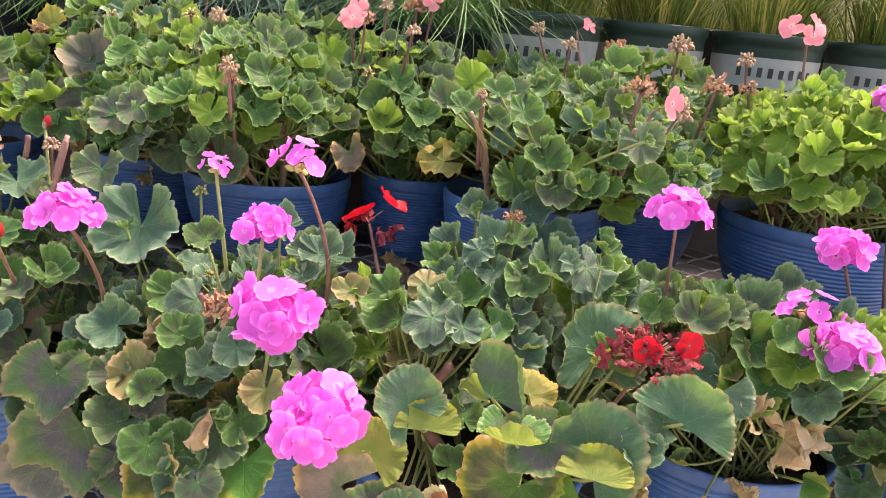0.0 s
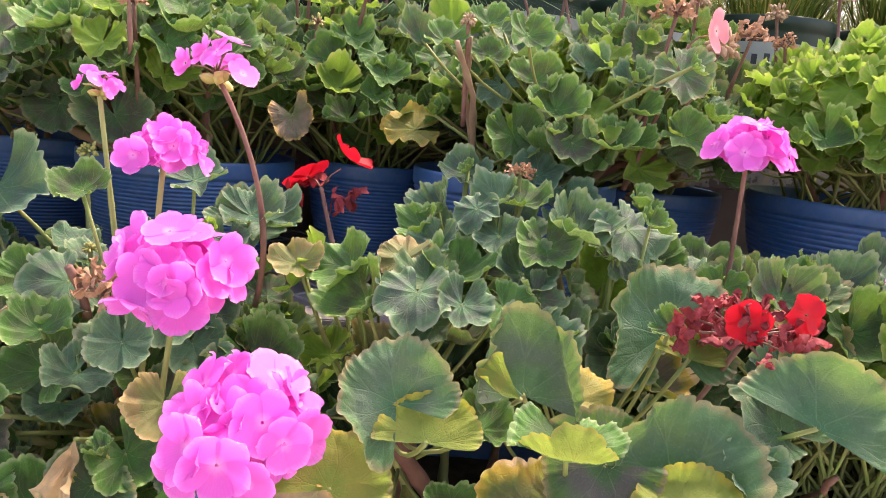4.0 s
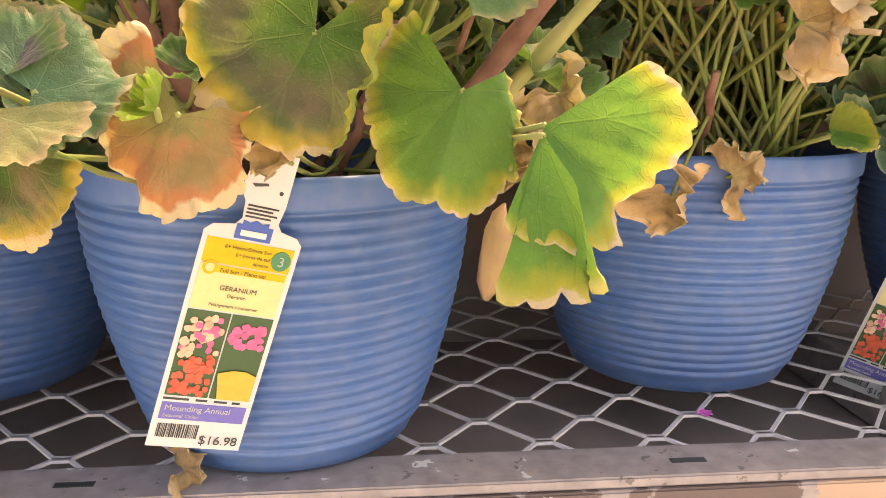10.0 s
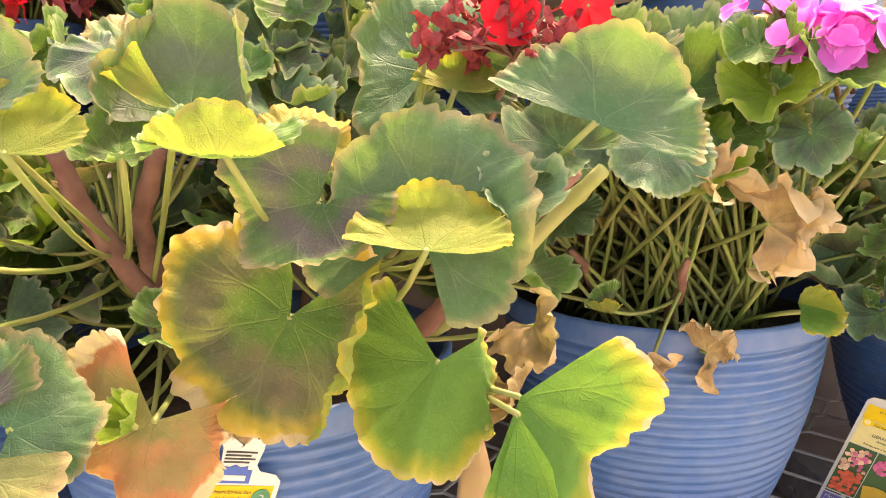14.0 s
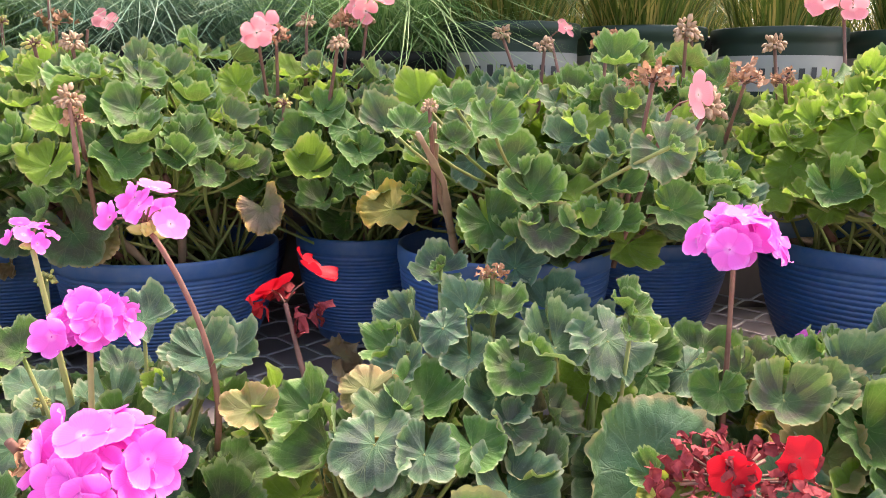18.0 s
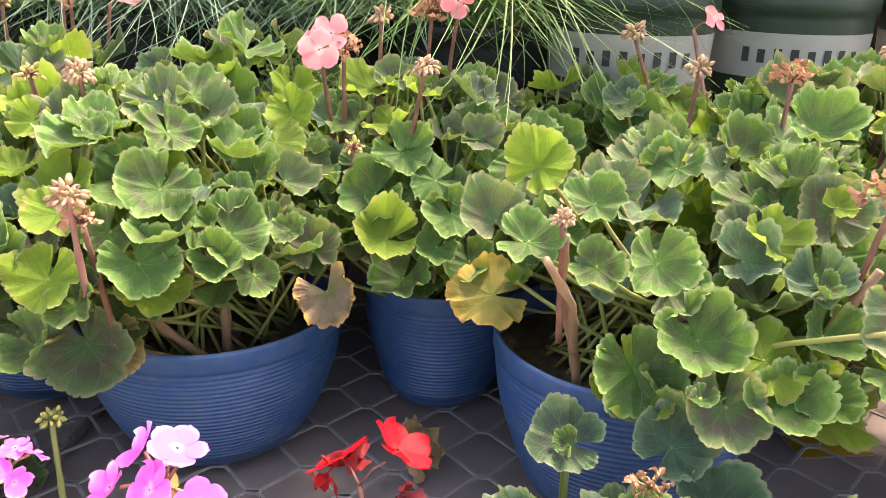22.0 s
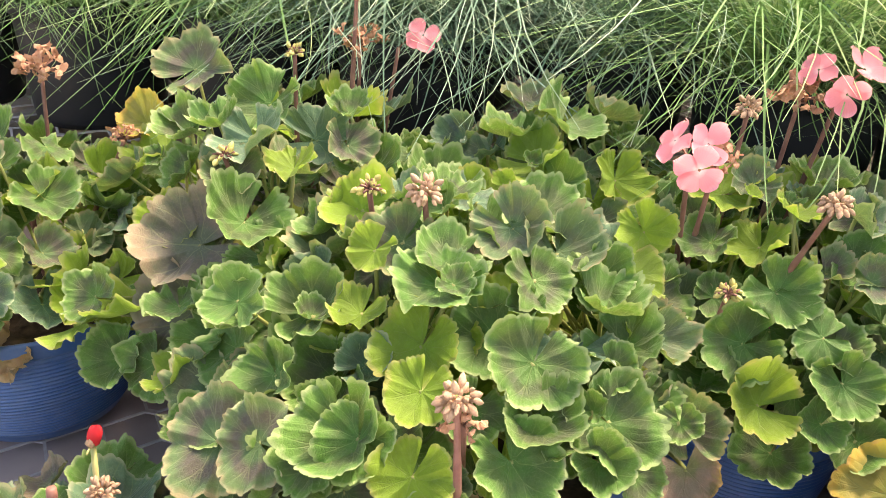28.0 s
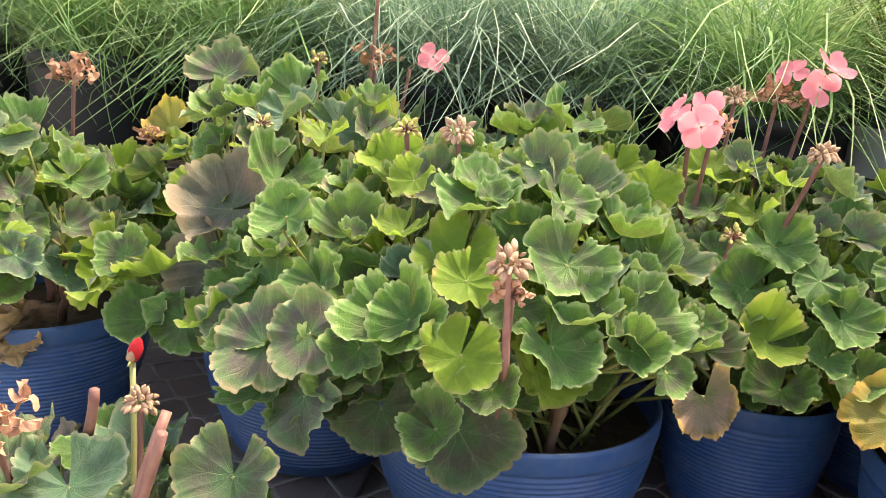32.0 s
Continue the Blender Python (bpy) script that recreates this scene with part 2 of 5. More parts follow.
YELLOW = leaf_mat("leaf_yellow", (0.30, 0.29, 0.06), (0.44, 0.35, 0.09), (0.42, 0.33, 0.10), 0.4, (0.62, 0.38, 0.13), 1.02, 0.4, 0.5, None, (0.66, 0.42, 0.08))
MAUVE = leaf_mat("leaf_mauve", (0.09, 0.115, 0.08), (0.165, 0.155, 0.115), (0.10, 0.08, 0.08), 0.9, (0.29, 0.225, 0.155), 1.03, 0.22, 0.55, (0.28, 0.20, 0.14))
DRY = leaf_mat("leaf_dry", (0.40, 0.26, 0.13), (0.54, 0.37, 0.20), (0.28, 0.17, 0.09), 0.7, (0.58, 0.42, 0.26), 0.95, 0.15, 0.8, (0.46, 0.27, 0.10), rim=(0.50, 0.34, 0.18), vein_tint=(0.30, 0.17, 0.08))
RUST = leaf_mat("leaf_rust", (0.20, 0.17, 0.06), (0.34, 0.25, 0.10), (0.30, 0.15, 0.06), 0.6, (0.62, 0.46, 0.26), 0.86, 0.2, 0.6, (0.46, 0.14, 0.07), (0.50, 0.17, 0.07), rim=(0.56, 0.38, 0.20), vein_tint=(0.30, 0.24, 0.10))
PETIOLE = plain("petiole", (0.18, 0.26, 0.06), (0.28, 0.25, 0.10), 30, 0.5, 0.2, 0.1)
STEM = plain("stem_bark", (0.17, 0.07, 0.055), (0.27, 0.14, 0.10), 60, 0.55, 0.5)
STEMT = plain("stem_tan", (0.27, 0.165, 0.105), (0.36, 0.24, 0.15), 60, 0.6, 0.5)
STEMG = plain("stem_green", (0.24, 0.27, 0.08), (0.33, 0.30, 0.13), 60, 0.55, 0.3)


def petal_mat(name, throat, blade, rim):
    m, n, l, p = nodes(name)
    uv = n.new("ShaderNodeUVMap")
    sep = n.new("ShaderNodeSeparateXYZ")
    l.new(uv.outputs[0], sep.inputs[0])
    f = noise_of(n, l, 3)
    col = ramp(n, l, mth(n, l, "ADD", sep.outputs[1], mth(n, l, "MULTIPLY", mth(n, l, "SUBTRACT", f, 0.5), 0.3)), (0.05, throat), (0.32, blade), (0.8, blade), (1.0, rim))
    wave = mth(n, l, "ABSOLUTE", mth(n, l, "SUBTRACT", mth(n, l, "FRACT", mth(n, l, "MULTIPLY", sep.outputs[0], 45.0)), 0.5))
    col = mixc(n, l, mth(n, l, "MULTIPLY", ramp(n, l, wave, (0.0, 1.0), (0.2, 0.0)), 0.18), col, tuple(c * 0.7 for c in blade))
    l.new(col, p.inputs["Base Color"])
    p.inputs["Roughness"].default_value, p.inputs["Specular IOR Level"].default_value = 0.55, 0.25
    bump(n, l, p, wave, 0.15, 0.001)
    tr = n.new("ShaderNodeBsdfTranslucent")
    l.new(col, tr.inputs["Color"])
    mx = n.new("ShaderNodeMixShader")
    mx.inputs[0].default_value = 0.4
    l.new(p.outputs[0], mx.inputs[1])
    l.new(tr.outputs[0], mx.inputs[2])
    l.new(mx.outputs[0], n["Material Output"].inputs["Surface"])
    return m


PINK = petal_mat("petal_pink", (0.92, 0.42, 0.78), (0.86, 0.165, 0.66), (0.92, 0.29, 0.76))
SALMON = petal_mat("petal_salmon", (0.95, 0.62, 0.60), (0.92, 0.31, 0.35), (0.94, 0.41, 0.44))
RED = petal_mat("petal_red", (0.62, 0.04, 0.05), (0.62, 0.010, 0.025), (0.66, 0.015, 0.03))
DARKRED = plain("petal_withered", (0.20, 0.02, 0.03), (0.34, 0.05, 0.05), 4, 0.7, 0.4, 0.1)
BUD = plain("bud_tan", (0.36, 0.22, 0.13), (0.50, 0.34, 0.22), 5, 0.7, 0.5)
YBUD = plain("bud_yellow", (0.52, 0.46, 0.12), (0.45, 0.42, 0.16), 5, 0.6, 0.4)
CRISP = plain("petal_dried", (0.38, 0.18, 0.10), (0.50, 0.30, 0.19), 4, 0.8, 0.5, 0.15)
SOIL = plain("soil", (0.035, 0.024, 0.018), (0.10, 0.07, 0.05), 90, 0.95, 1.0)
METAL = plain("galvanised", (0.48, 0.45, 0.45), (0.64, 0.60, 0.60), 70, 0.5, 0.4, 0, 0.15)
BOARD = plain("board_dark", (0.22, 0.17, 0.15), (0.33, 0.265, 0.24), 9, 0.85, 0.5)
PANEL = plain("panel_mauve", (0.34, 0.275, 0.265), (0.43, 0.355, 0.34), 9, 0.8, 0.5)
GROUND = plain("ground_concrete", (0.34, 0.32, 0.29), (0.44, 0.42, 0.38), 6, 0.9, 0.6)
WHITE = plain("tag_white", (0.47, 0.47, 0.455), (0.50, 0.50, 0.485), 30, 0.4, 0.05)


def pot_mat():
    m, n, l, p = nodes("pot_blue_plastic")
    f, g = noise_of(n, l, 7), noise_of(n, l, 60)
    col = mixc(n, l, ramp(n, l, f, (0.35, 0.0), (0.7, 1.0)), (0.032, 0.105, 0.28), (0.046, 0.130, 0.315))
    col = mixc(n, l, ramp(n, l, g, (0.42, 0.0), (0.75, 0.22)), col, (0.27, 0.30, 0.34))
    l.new(col, p.inputs["Base Color"])
    l.new(ramp(n, l, g, (0.3, 0.34), (0.7, 0.52)), p.inputs["Roughness"])
    p.inputs["Specular IOR Level"].default_value = 0.6
    bump(n, l, p, noise_of(n, l, 300), 0.12, 0.0006)
    return m


def rail_mat(name, tan_at, dark_at):
    """Mauve-grey paint, chipped down to tan and dark brown coats, with pale flecks and scuffs."""
    m, n, l, p = nodes(name)
    f, g = noise_of(n, l, 8, 8, rough=0.62), noise_of(n, l, 60, 5)
    col = mixc(n, l, ramp(n, l, g, (0.35, 0.0), (0.65, 1.0)), (0.235, 0.195, 0.190), (0.335, 0.285, 0.275))
    col = mixc(n, l, ramp(n, l, f, (tan_at, 0.0), (tan_at + 0.008, 1.0)), col, (0.42, 0.285, 0.205))
    col = mixc(n, l, ramp(n, l, f, (dark_at, 1.0), (dark_at + 0.008, 0.0)), col, (0.125, 0.088, 0.080))
    col = mixc(n, l, ramp(n, l, noise_of(n, l, 30, 6), (0.64, 0.0), (0.65, 1.0)), col, (0.60, 0.58, 0.56))
    col = mixc(n, l, ramp(n, l, noise_of(n, l, 85, 4), (0.64, 0.0), (0.67, 0.8)), col, (0.10, 0.08, 0.08))
    l.new(col, p.inputs["Base Color"])
    p.inputs["Roughness"].default_value = 0.6
    bump(n, l, p, f, 0.7, 0.003)
    return m


POT, RAIL, FACE = pot_mat(), rail_mat("rail_paint", 0.66, 0.34), rail_mat("rail_paint_peeling", 0.505, 0.455)
GPOT = plain("pot_dark_green", (0.022, 0.042, 0.030), (0.03, 0.055, 0.04), 20, 0.45, 0.1)
GBLACK = plain("pot_black", (0.012, 0.013, 0.014), (0.02, 0.02, 0.022), 20, 0.5, 0.1)
BAND = plain("pot_band", (0.33, 0.32, 0.285), (0.39, 0.38, 0.34), 20, 0.5, 0.05)
INK = plain("dark_ink", (0.03, 0.03, 0.03), (0.05, 0.05, 0.05), 20, 0.5, 0.0)


def grass_mat(name, a, b, c):
    m, n, l, p = nodes(name)
    g = n.new("ShaderNodeNewGeometry")
    col = ramp(n, l, g.outputs["Random Per Island"], (0.0, a), (0.6, b), (1.0, c))
    l.new(col, p.inputs["Base Color"])
    p.inputs["Roughness"].default_value = 0.5
    p.inputs["Specular IOR Level"].default_value = 0.3
    tr = n.new("ShaderNodeBsdfTranslucent")
    l.new(col, tr.inputs["Color"])
    mx = n.new("ShaderNodeMixShader")
    mx.inputs[0].default_value = 0.30
    l.new(p.outputs[0], mx.inputs[1])
    l.new(tr.outputs[0], mx.inputs[2])
    l.new(mx.outputs[0], n["Material Output"].inputs["Surface"])
    return m


FESCUE = grass_mat("grass_fescue", (0.085, 0.185, 0.12), (0.225, 0.37, 0.25), (0.50, 0.62, 0.44))
LUSH = grass_mat("grass_lush", (0.10, 0.23, 0.06), (0.23, 0.42, 0.14), (0.50, 0.63, 0.30))
GOLD = grass_mat("grass_golden", (0.055, 0.105, 0.017), (0.13, 0.185, 0.034), (0.39, 0.32, 0.10))


# ---- mesh helpers ----
def mesh_of(name, verts, faces, mat, uvs=None, smooth=True):
    me = bpy.data.meshes.new(name)
    me.from_pydata([tuple(v) for v in verts], [], faces)
    for m in (mat if isinstance(mat, (list, tuple)) else [mat]):
        me.materials.append(m)
    if uvs is not None:
        lay = me.uv_layers.new(name="UVMap")
        flat = np.array([uvs[lp.vertex_index] for lp in me.loops], dtype=np.float32).ravel()
        lay.data.foreach_set("uv", flat)
    if smooth:
        me.polygons.foreach_set("use_smooth", [True] * len(me.polygons))
    me.update()
    return me


def part(name, me, parent, m=None, label=""):
    ob = new(name, me)
    if parent is not None:
        ob.parent = parent
    if m is not None:
        ob.matrix_basis = m
    if label:
        ob["label"] = label
    return ob


def thing(name, m, label, category, group="", kind=""):
    return tagged(_at(new(name), m), label, category, group, kind)


def _at(ob, m):
    ob.empty_display_size = 0.05
    ob.matrix_basis = m
    return ob


def tube(path, radii, sides=6):
    """Vertices and faces of a tube along a list of points."""
    vs, fs = [], []
    pts = [Vector(q) for q in path]
    for i, q in enumerate(pts):
        d = (pts[min(i + 1, len(pts) - 1)] - pts[max(i - 1, 0)]).normalized()
        a = d.orthogonal().normalized() if i == 0 else (a - d * a.dot(d)).normalized()
        b = d.cross(a)
        r = radii[i] if isinstance(radii, (list, tuple)) else radii
        for k in range(sides):
            w = 2 * math.pi * k / sides
            vs.append(q + (a * math.cos(w) + b * math.sin(w)) * r)
    for i in range(len(pts) - 1):
        for k in range(sides):
            o, o2 = i * sides, (i + 1) * sides
            fs.append((o + k, o + (k + 1) % sides, o2 + (k + 1) % sides, o2 + k))
    fs.append(tuple(reversed(range(sides))))
    fs.append(tuple(range((len(pts) - 1) * sides, len(pts) * sides)))
    return vs, fs


def merge(lumps):
    vs, fs = [], []
    for v, f in lumps:
        o = len(vs)
        vs += v
        fs += [tuple(i + o for i in q) for q in f]
    return vs, fs


def bez(a, b, c, k=7):
    a, b, c = Vector(a), Vector(b), Vector(c)
    return [a * (1 - s) ** 2 + b * 2 * s * (1 - s) + c * s * s for s in [i / (k - 1) for i in range(k)]]


def box_mesh(name, x0, x1, y0, y1, z0, z1, mat, bev=0.0015):
    bm = bmesh.new()
    bmesh.ops.create_cube(bm, size=1)
    for v in bm.verts:
        v.co = Vector(((x0 + x1) / 2 + v.co.x * (x1 - x0), (y0 + y1) / 2 + v.co.y * (y1 - y0), (z0 + z1) / 2 + v.co.z * (z1 - z0)))
    if bev:
        bmesh.ops.bevel(bm, geom=bm.edges[:], offset=bev, segments=2, affect="EDGES")
    me = bpy.data.meshes.new(name)
    bm.to_mesh(me)
    bm.free()
    me.materials.append(mat)
    return me


# ---- leaves ----
def rolled(x, y, z, bends):
    """Roll a point of the blade over creases: (direction, distance, turn, radius); says too whether it lies on a turned flap."""
    flap = 0.0
    for phi, d, turn, rad in bends:
        cx, cy, al = math.cos(radians(phi)), math.sin(radians(phi)), radians(turn)
        u, w = x * cx + y * cy, -x * cy * 1.0 + y * cx
        t = u - d
        if t <= 0:
            continue
        g, a = (1 if al > 0 else -1), min(t / rad, abs(al))
        rest = max(0.0, t - rad * abs(al))
        uu = d + rad * math.sin(a) + rest * math.cos(a)
        zz = g * (rad * (1 - math.cos(a)) + rest * math.sin(a))
        uu, zz = uu - z * g * math.sin(a), zz + z * math.cos(a)
        x, y, z = uu * cx - w * cy, uu * cy + w * cx, zz
        flap = max(flap, a / abs(al) if abs(turn) > 55 else 0.0)
    return x, y, z, flap


def leaf_mesh(name, mat, seed, cup=0.25, fold=0.0, ruffle=0.10, crumple=0.0, crisp=0.0, rings=8, half=None, bends=(), lobe=0.10, teeth=4, under=None, pleat=0.085, wave=1.15):
    """A scalloped kidney-shaped blade of radius about one, its stalk at the origin, facing up."""
    r = random.Random(seed)
    half = half or math.pi - r.uniform(0.12, 0.32)
    many = max(2, min(7, round(7 * half / 2.85)))
    widths = [r.uniform(0.8, 1.25) * (0.8 if k in (0, many - 1) else 1.0) for k in range(many)]
    depth = [lobe * r.uniform(0.6, 1.3) for _ in range(7)]
    reach = [r.uniform(-0.05, 0.05) for _ in range(7)]
    ends = [sum(widths[:k]) / sum(widths) for k in range(many + 1)]
    wob = [r.uniform(-0.05, 0.05) for _ in range(4)]
    ruf = [r.uniform(0, 6.28) for _ in range(5)]
    per = teeth * 5
    steps = many * per
    tall = 0.16 / teeth
    notch = [r.uniform(0.5, 1.25) for _ in range(steps)]
    vs, uv, fs, flaps = [(0.0, 0.0, 0.0)], [(0.5, 0.0)], [], [0.0]
    for j in range(1, rings + 1):
        q = (j / rings) ** 0.82
        for i in range(steps + 1):
            k = min(i // per, many - 1)
            f = (i - k * per) / per
            sw = ends[k] + (ends[k + 1] - ends[k]) * f
            th = -half + 2 * half * sw
            hump = math.sin(math.pi * f)
            big = 1.0 + reach[k] * hump - depth[k] * (1 - hump ** 0.55) * q
            edge = big + tall * (abs(math.sin(math.pi * f * teeth)) ** 0.62 - 0.6) * notch[min(i // 5, steps - 1)] * (1 if j == rings else 0.4 * q ** 3)
            edge += sum(a * math.cos((n + 1) * th + ruf[3]) for n, a in enumerate(wob))
            edge *= 1.0 - 0.12 * (abs(th) / math.pi) ** 3
            rr = q * edge
            x, y = rr * math.cos(th), rr * math.sin(th)
            z = cup * rr * rr + ruffle * rr ** 2 * (math.sin(3 * th + ruf[0]) + 0.6 * math.sin(5 * th + ruf[1])) * 0.8
            z += pleat * q ** 1.5 * (1 - 2 * hump) + wave * q ** 4 * (0.075 * math.sin(6 * th + ruf[2]) + 0.055 * math.sin(11 * th + ruf[0]) + 0.06 * math.sin(4 * th + ruf[1]))
            z += q ** 5 * (0.030 * math.sin(2 * math.pi * f * 2 + ruf[4]) + 0.022 * math.sin(2 * math.pi * f * teeth))
            z += fold * abs(y) * (0.6 + 0.4 * rr) + 0.034 * q * noise.noise(Vector((x * 5.5, y * 5.5, seed))) + 0.016 * q * noise.noise(Vector((x * 13, y * 13, seed)))
            if crisp and j >= rings - 1:
                c = noise.noise_vector(Vector((th * 3.1 + seed, q * 4, 7.7)))
                x, y, z = x * (1 - crisp * abs(c.x)), y * (1 - crisp * abs(c.x)), z + crisp * 2.2 * c.z * (1.0 if j == rings else 0.4)
            if crumple:
                c = noise.noise_vector(Vector((x * 2.3 + seed, y * 2.3, seed * 1.7)))
                c2 = noise.noise_vector(Vector((x * 5 + seed, y * 5, 3.0)))
                x, y, z = x + crumple * q * (c.x + 0.4 * c2.x), y + crumple * q * (c.y + 0.4 * c2.y), z + crumple * q * 1.5 * (c.z + 0.5 * c2.z)
            x, y, z, flap = rolled(x, y, z, bends)
            vs.append((x, y, z))
            uv.append(((k + f) / 7, q))
            flaps.append(flap)
    for i in range(steps):
        fs.append((0, 1 + i, 2 + i))
    for j in range(rings - 1):
        for i in range(steps):
            a = 1 + j * (steps + 1) + i
            fs.append((a, a + steps + 1, a + steps + 2, a + 1))
    me = mesh_of(name, vs, fs, [mat, under] if under else mat, uv)
    if under:
        me.polygons.foreach_set("material_index", [int(sum(flaps[v] for v in p) / len(p) > 0.6) for p in fs])
    return me


LEAVES = {}
# cup, fold and ruffle of the common blades
BLADES = {"a": (0.36, 0.14, 0.13), "b": (0.60, 0.0, 0.15), "c": (0.70, 0.20, 0.12), "d": (0.25, 0.50, 0.14), "e": (-0.10, 0.15, 0.17), "f": (0.50, 0.05, 0.18),
          "g": (0.42, 0.1, 0.15), "h": (0.85, 0.0, 0.12), "k": (0.20, 0.40, 0.16),
          "flat": (0.10, 0.14, 0.09), "fold": (0.1, 0.8, 0.08)}
# blades with a bent, draped or half-open form of their own
FORMS = {
    "funnel": dict(cup=0.30, fold=0.18, ruffle=0.06, half=2.0, lobe=0.07, teeth=5, bends=((80, 0.5, 50, 0.25), (-75, 0.5, 45, 0.25))),
    "half": dict(cup=0.12, fold=0.05, ruffle=0.07, half=1.72, lobe=0.06, teeth=5, bends=((0, 0.45, 35, 0.5),)),
    "fan": dict(cup=0.10, fold=0.08, ruffle=0.07, half=2.15, lobe=0.06, teeth=5, bends=((20, 0.6, -25, 0.4),)),
    "fanwide": dict(cup=0.16, fold=0.10, ruffle=0.08, half=2.55, lobe=0.055, teeth=5, bends=((70, 0.55, 40, 0.3), (-30, 0.65, -30, 0.3))),
    "broad": dict(cup=0.06, fold=0.10, ruffle=0.05, half=2.72, lobe=0.045, teeth=5, bends=((95, 0.38, 62, 0.25), (-40, 0.80, -45, 0.15))),
    "front": dict(cup=0.10, fold=0.10, ruffle=0.10, half=2.7, lobe=0.06, teeth=5, bends=((0, 0.30, 95, 0.16),)),
    "drape": dict(cup=0.05, fold=-0.25, ruffle=0.10, half=2.3, lobe=0.06, teeth=5, bends=((150, 0.25, -40, 0.2), (-25, 0.55, -35, 0.25))),
    "saddle": dict(cup=-0.10, fold=-0.35, ruffle=0.10, half=2.35, lobe=0.06, teeth=5, bends=((120, 0.35, -55, 0.25),)),
    "wedge": dict(cup=0.10, fold=0.30, ruffle=0.05, half=0.46, lobe=0.03, teeth=2, bends=((90, 0.16, 40, 0.1),)),
    "sector": dict(cup=0.10, fold=0.12, ruffle=0.08, half=1.30, lobe=0.06, teeth=5, bends=((0, 0.6, -30, 0.3),)),
    "curl": dict(cup=0.15, fold=0.35, ruffle=0.10, half=1.9, lobe=0.06, teeth=5, bends=((90, 0.12, 75, 0.12),)),
}


def leaf_of(mat, r, kind=None):
    """One of a few shared blades in that material."""
    k = (mat.name, kind or r.choice("abcdefghk"))
    if k not in LEAVES:
        sd = 11 + len(LEAVES) * 7
        rough = dict(crumple=0.30 if mat is DRY else 0.10 if mat in (AGED, RUST) else 0.03, crisp=0.07 if mat in (AGED, RUST, DRY, BLUSH) else 0.0, rings=16 if mat is DRY else 10)
        if k[1] in FORMS:
            LEAVES[k] = leaf_mesh("leaf", mat, sd, under=None if mat in (DRY, UNDER) else UNDER, **dict(rough, rings=16, pleat=0.022, wave=0.6), **FORMS[k[1]])
        else:
            LEAVES[k] = leaf_mesh("leaf", mat, sd, *BLADES[k[1]], **rough, **(dict(lobe=0.03, teeth=2, half=2.3, bends=((60, 0.25, 70, 0.2), (-70, 0.35, -60, 0.2))) if mat is DRY else {}))
    return LEAVES[k]


def leaf_pose(p, size, normal, tip):
    """Stalk at p, blade facing along normal, its tip pointing as near as may be along tip."""
    zt = Vector(normal).normalized()
    xt = Vector(tip)
    xt = (xt - zt * xt.dot(zt)).normalized()
    yt = zt.cross(xt)
    m = Matrix((xt, yt, zt)).transposed().to_4x4()
    return Matrix.Translation(p) @ m @ Matrix.Diagonal((size, size, size, 1))


# ---- pots ----
def ribbed_pot(R, h, ribs, mat, taper=0.69):
    """A round ribbed plastic pot with a rolled rim and a rounded foot."""
    r0 = R * taper
    prof = [(0.0, 0.004), (r0 * 0.7, 0.004), (r0 * 0.9, 0.0), (r0 * 0.975, 0.004), (r0 * 1.01, 0.012)]
    top = h - 0.022

    def wall(z):
        s = (z - 0.012) / (top - 0.012)
        return r0 * 1.01 + (R * 0.965 - r0 * 1.01) * (1 - (1 - s) ** 1.7)
    for i in range(ribs):
        for q, d in ((0.0, 0.0), (0.22, 0.0019), (0.5, 0.0026), (0.78, 0.0021), (0.93, 0.0)):
            z = 0.016 + (top - 0.018) * (i + q) / ribs
            prof.append((wall(z) + d, z))
    prof += [(R * 0.968, top), (R * 0.995, top + 0.001), (R, top + 0.004), (R, h - 0.004), (R * 0.992, h), (R * 0.965, h - 0.001), (R * 0.955, h - 0.008), (R * 0.93, h - 0.05)]
    n = 72
    vs = [(r * math.cos(2 * math.pi * k / n), r * math.sin(2 * math.pi * k / n), z) for r, z in prof for k in range(n)]
    fs = [(i * n + k, i * n + (k + 1) % n, (i + 1) * n + (k + 1) % n, (i + 1) * n + k) for i in range(len(prof) - 1) for k in range(n)]
    return mesh_of("pot", vs, fs, mat)


def soil_mesh(R, seed):
    vs, fs, n = [(0, 0, 0.006)], [], 40
    for j in range(1, 9):
        for k in range(n):
            a, r = 2 * math.pi * k / n, R * j / 8
            x, y = r * math.cos(a), r * math.sin(a)
            vs.append((x, y, 0.008 * noise.noise(Vector((x * 60, y * 60, seed))) + 0.004 * noise.noise(Vector((x * 190, y * 190, seed)))))
    for k in range(n):
        fs.append((0, 1 + k, 1 + (k + 1) % n))
    for j in range(7):
        for k in range(n):
            a, b = 1 + j * n + k, 1 + j * n + (k + 1) % n
            fs.append((a, a + n, b + n, b))
    return mesh_of("soil", vs, fs, SOIL)


POTS = {}


def pot_of(R, h):
    if (R, h) not in POTS:
        POTS[R, h] = (ribbed_pot(R, h, 19 if R > 0.14 else 22, POT), soil_mesh(R * 0.945, R))
    return POTS[R, h]


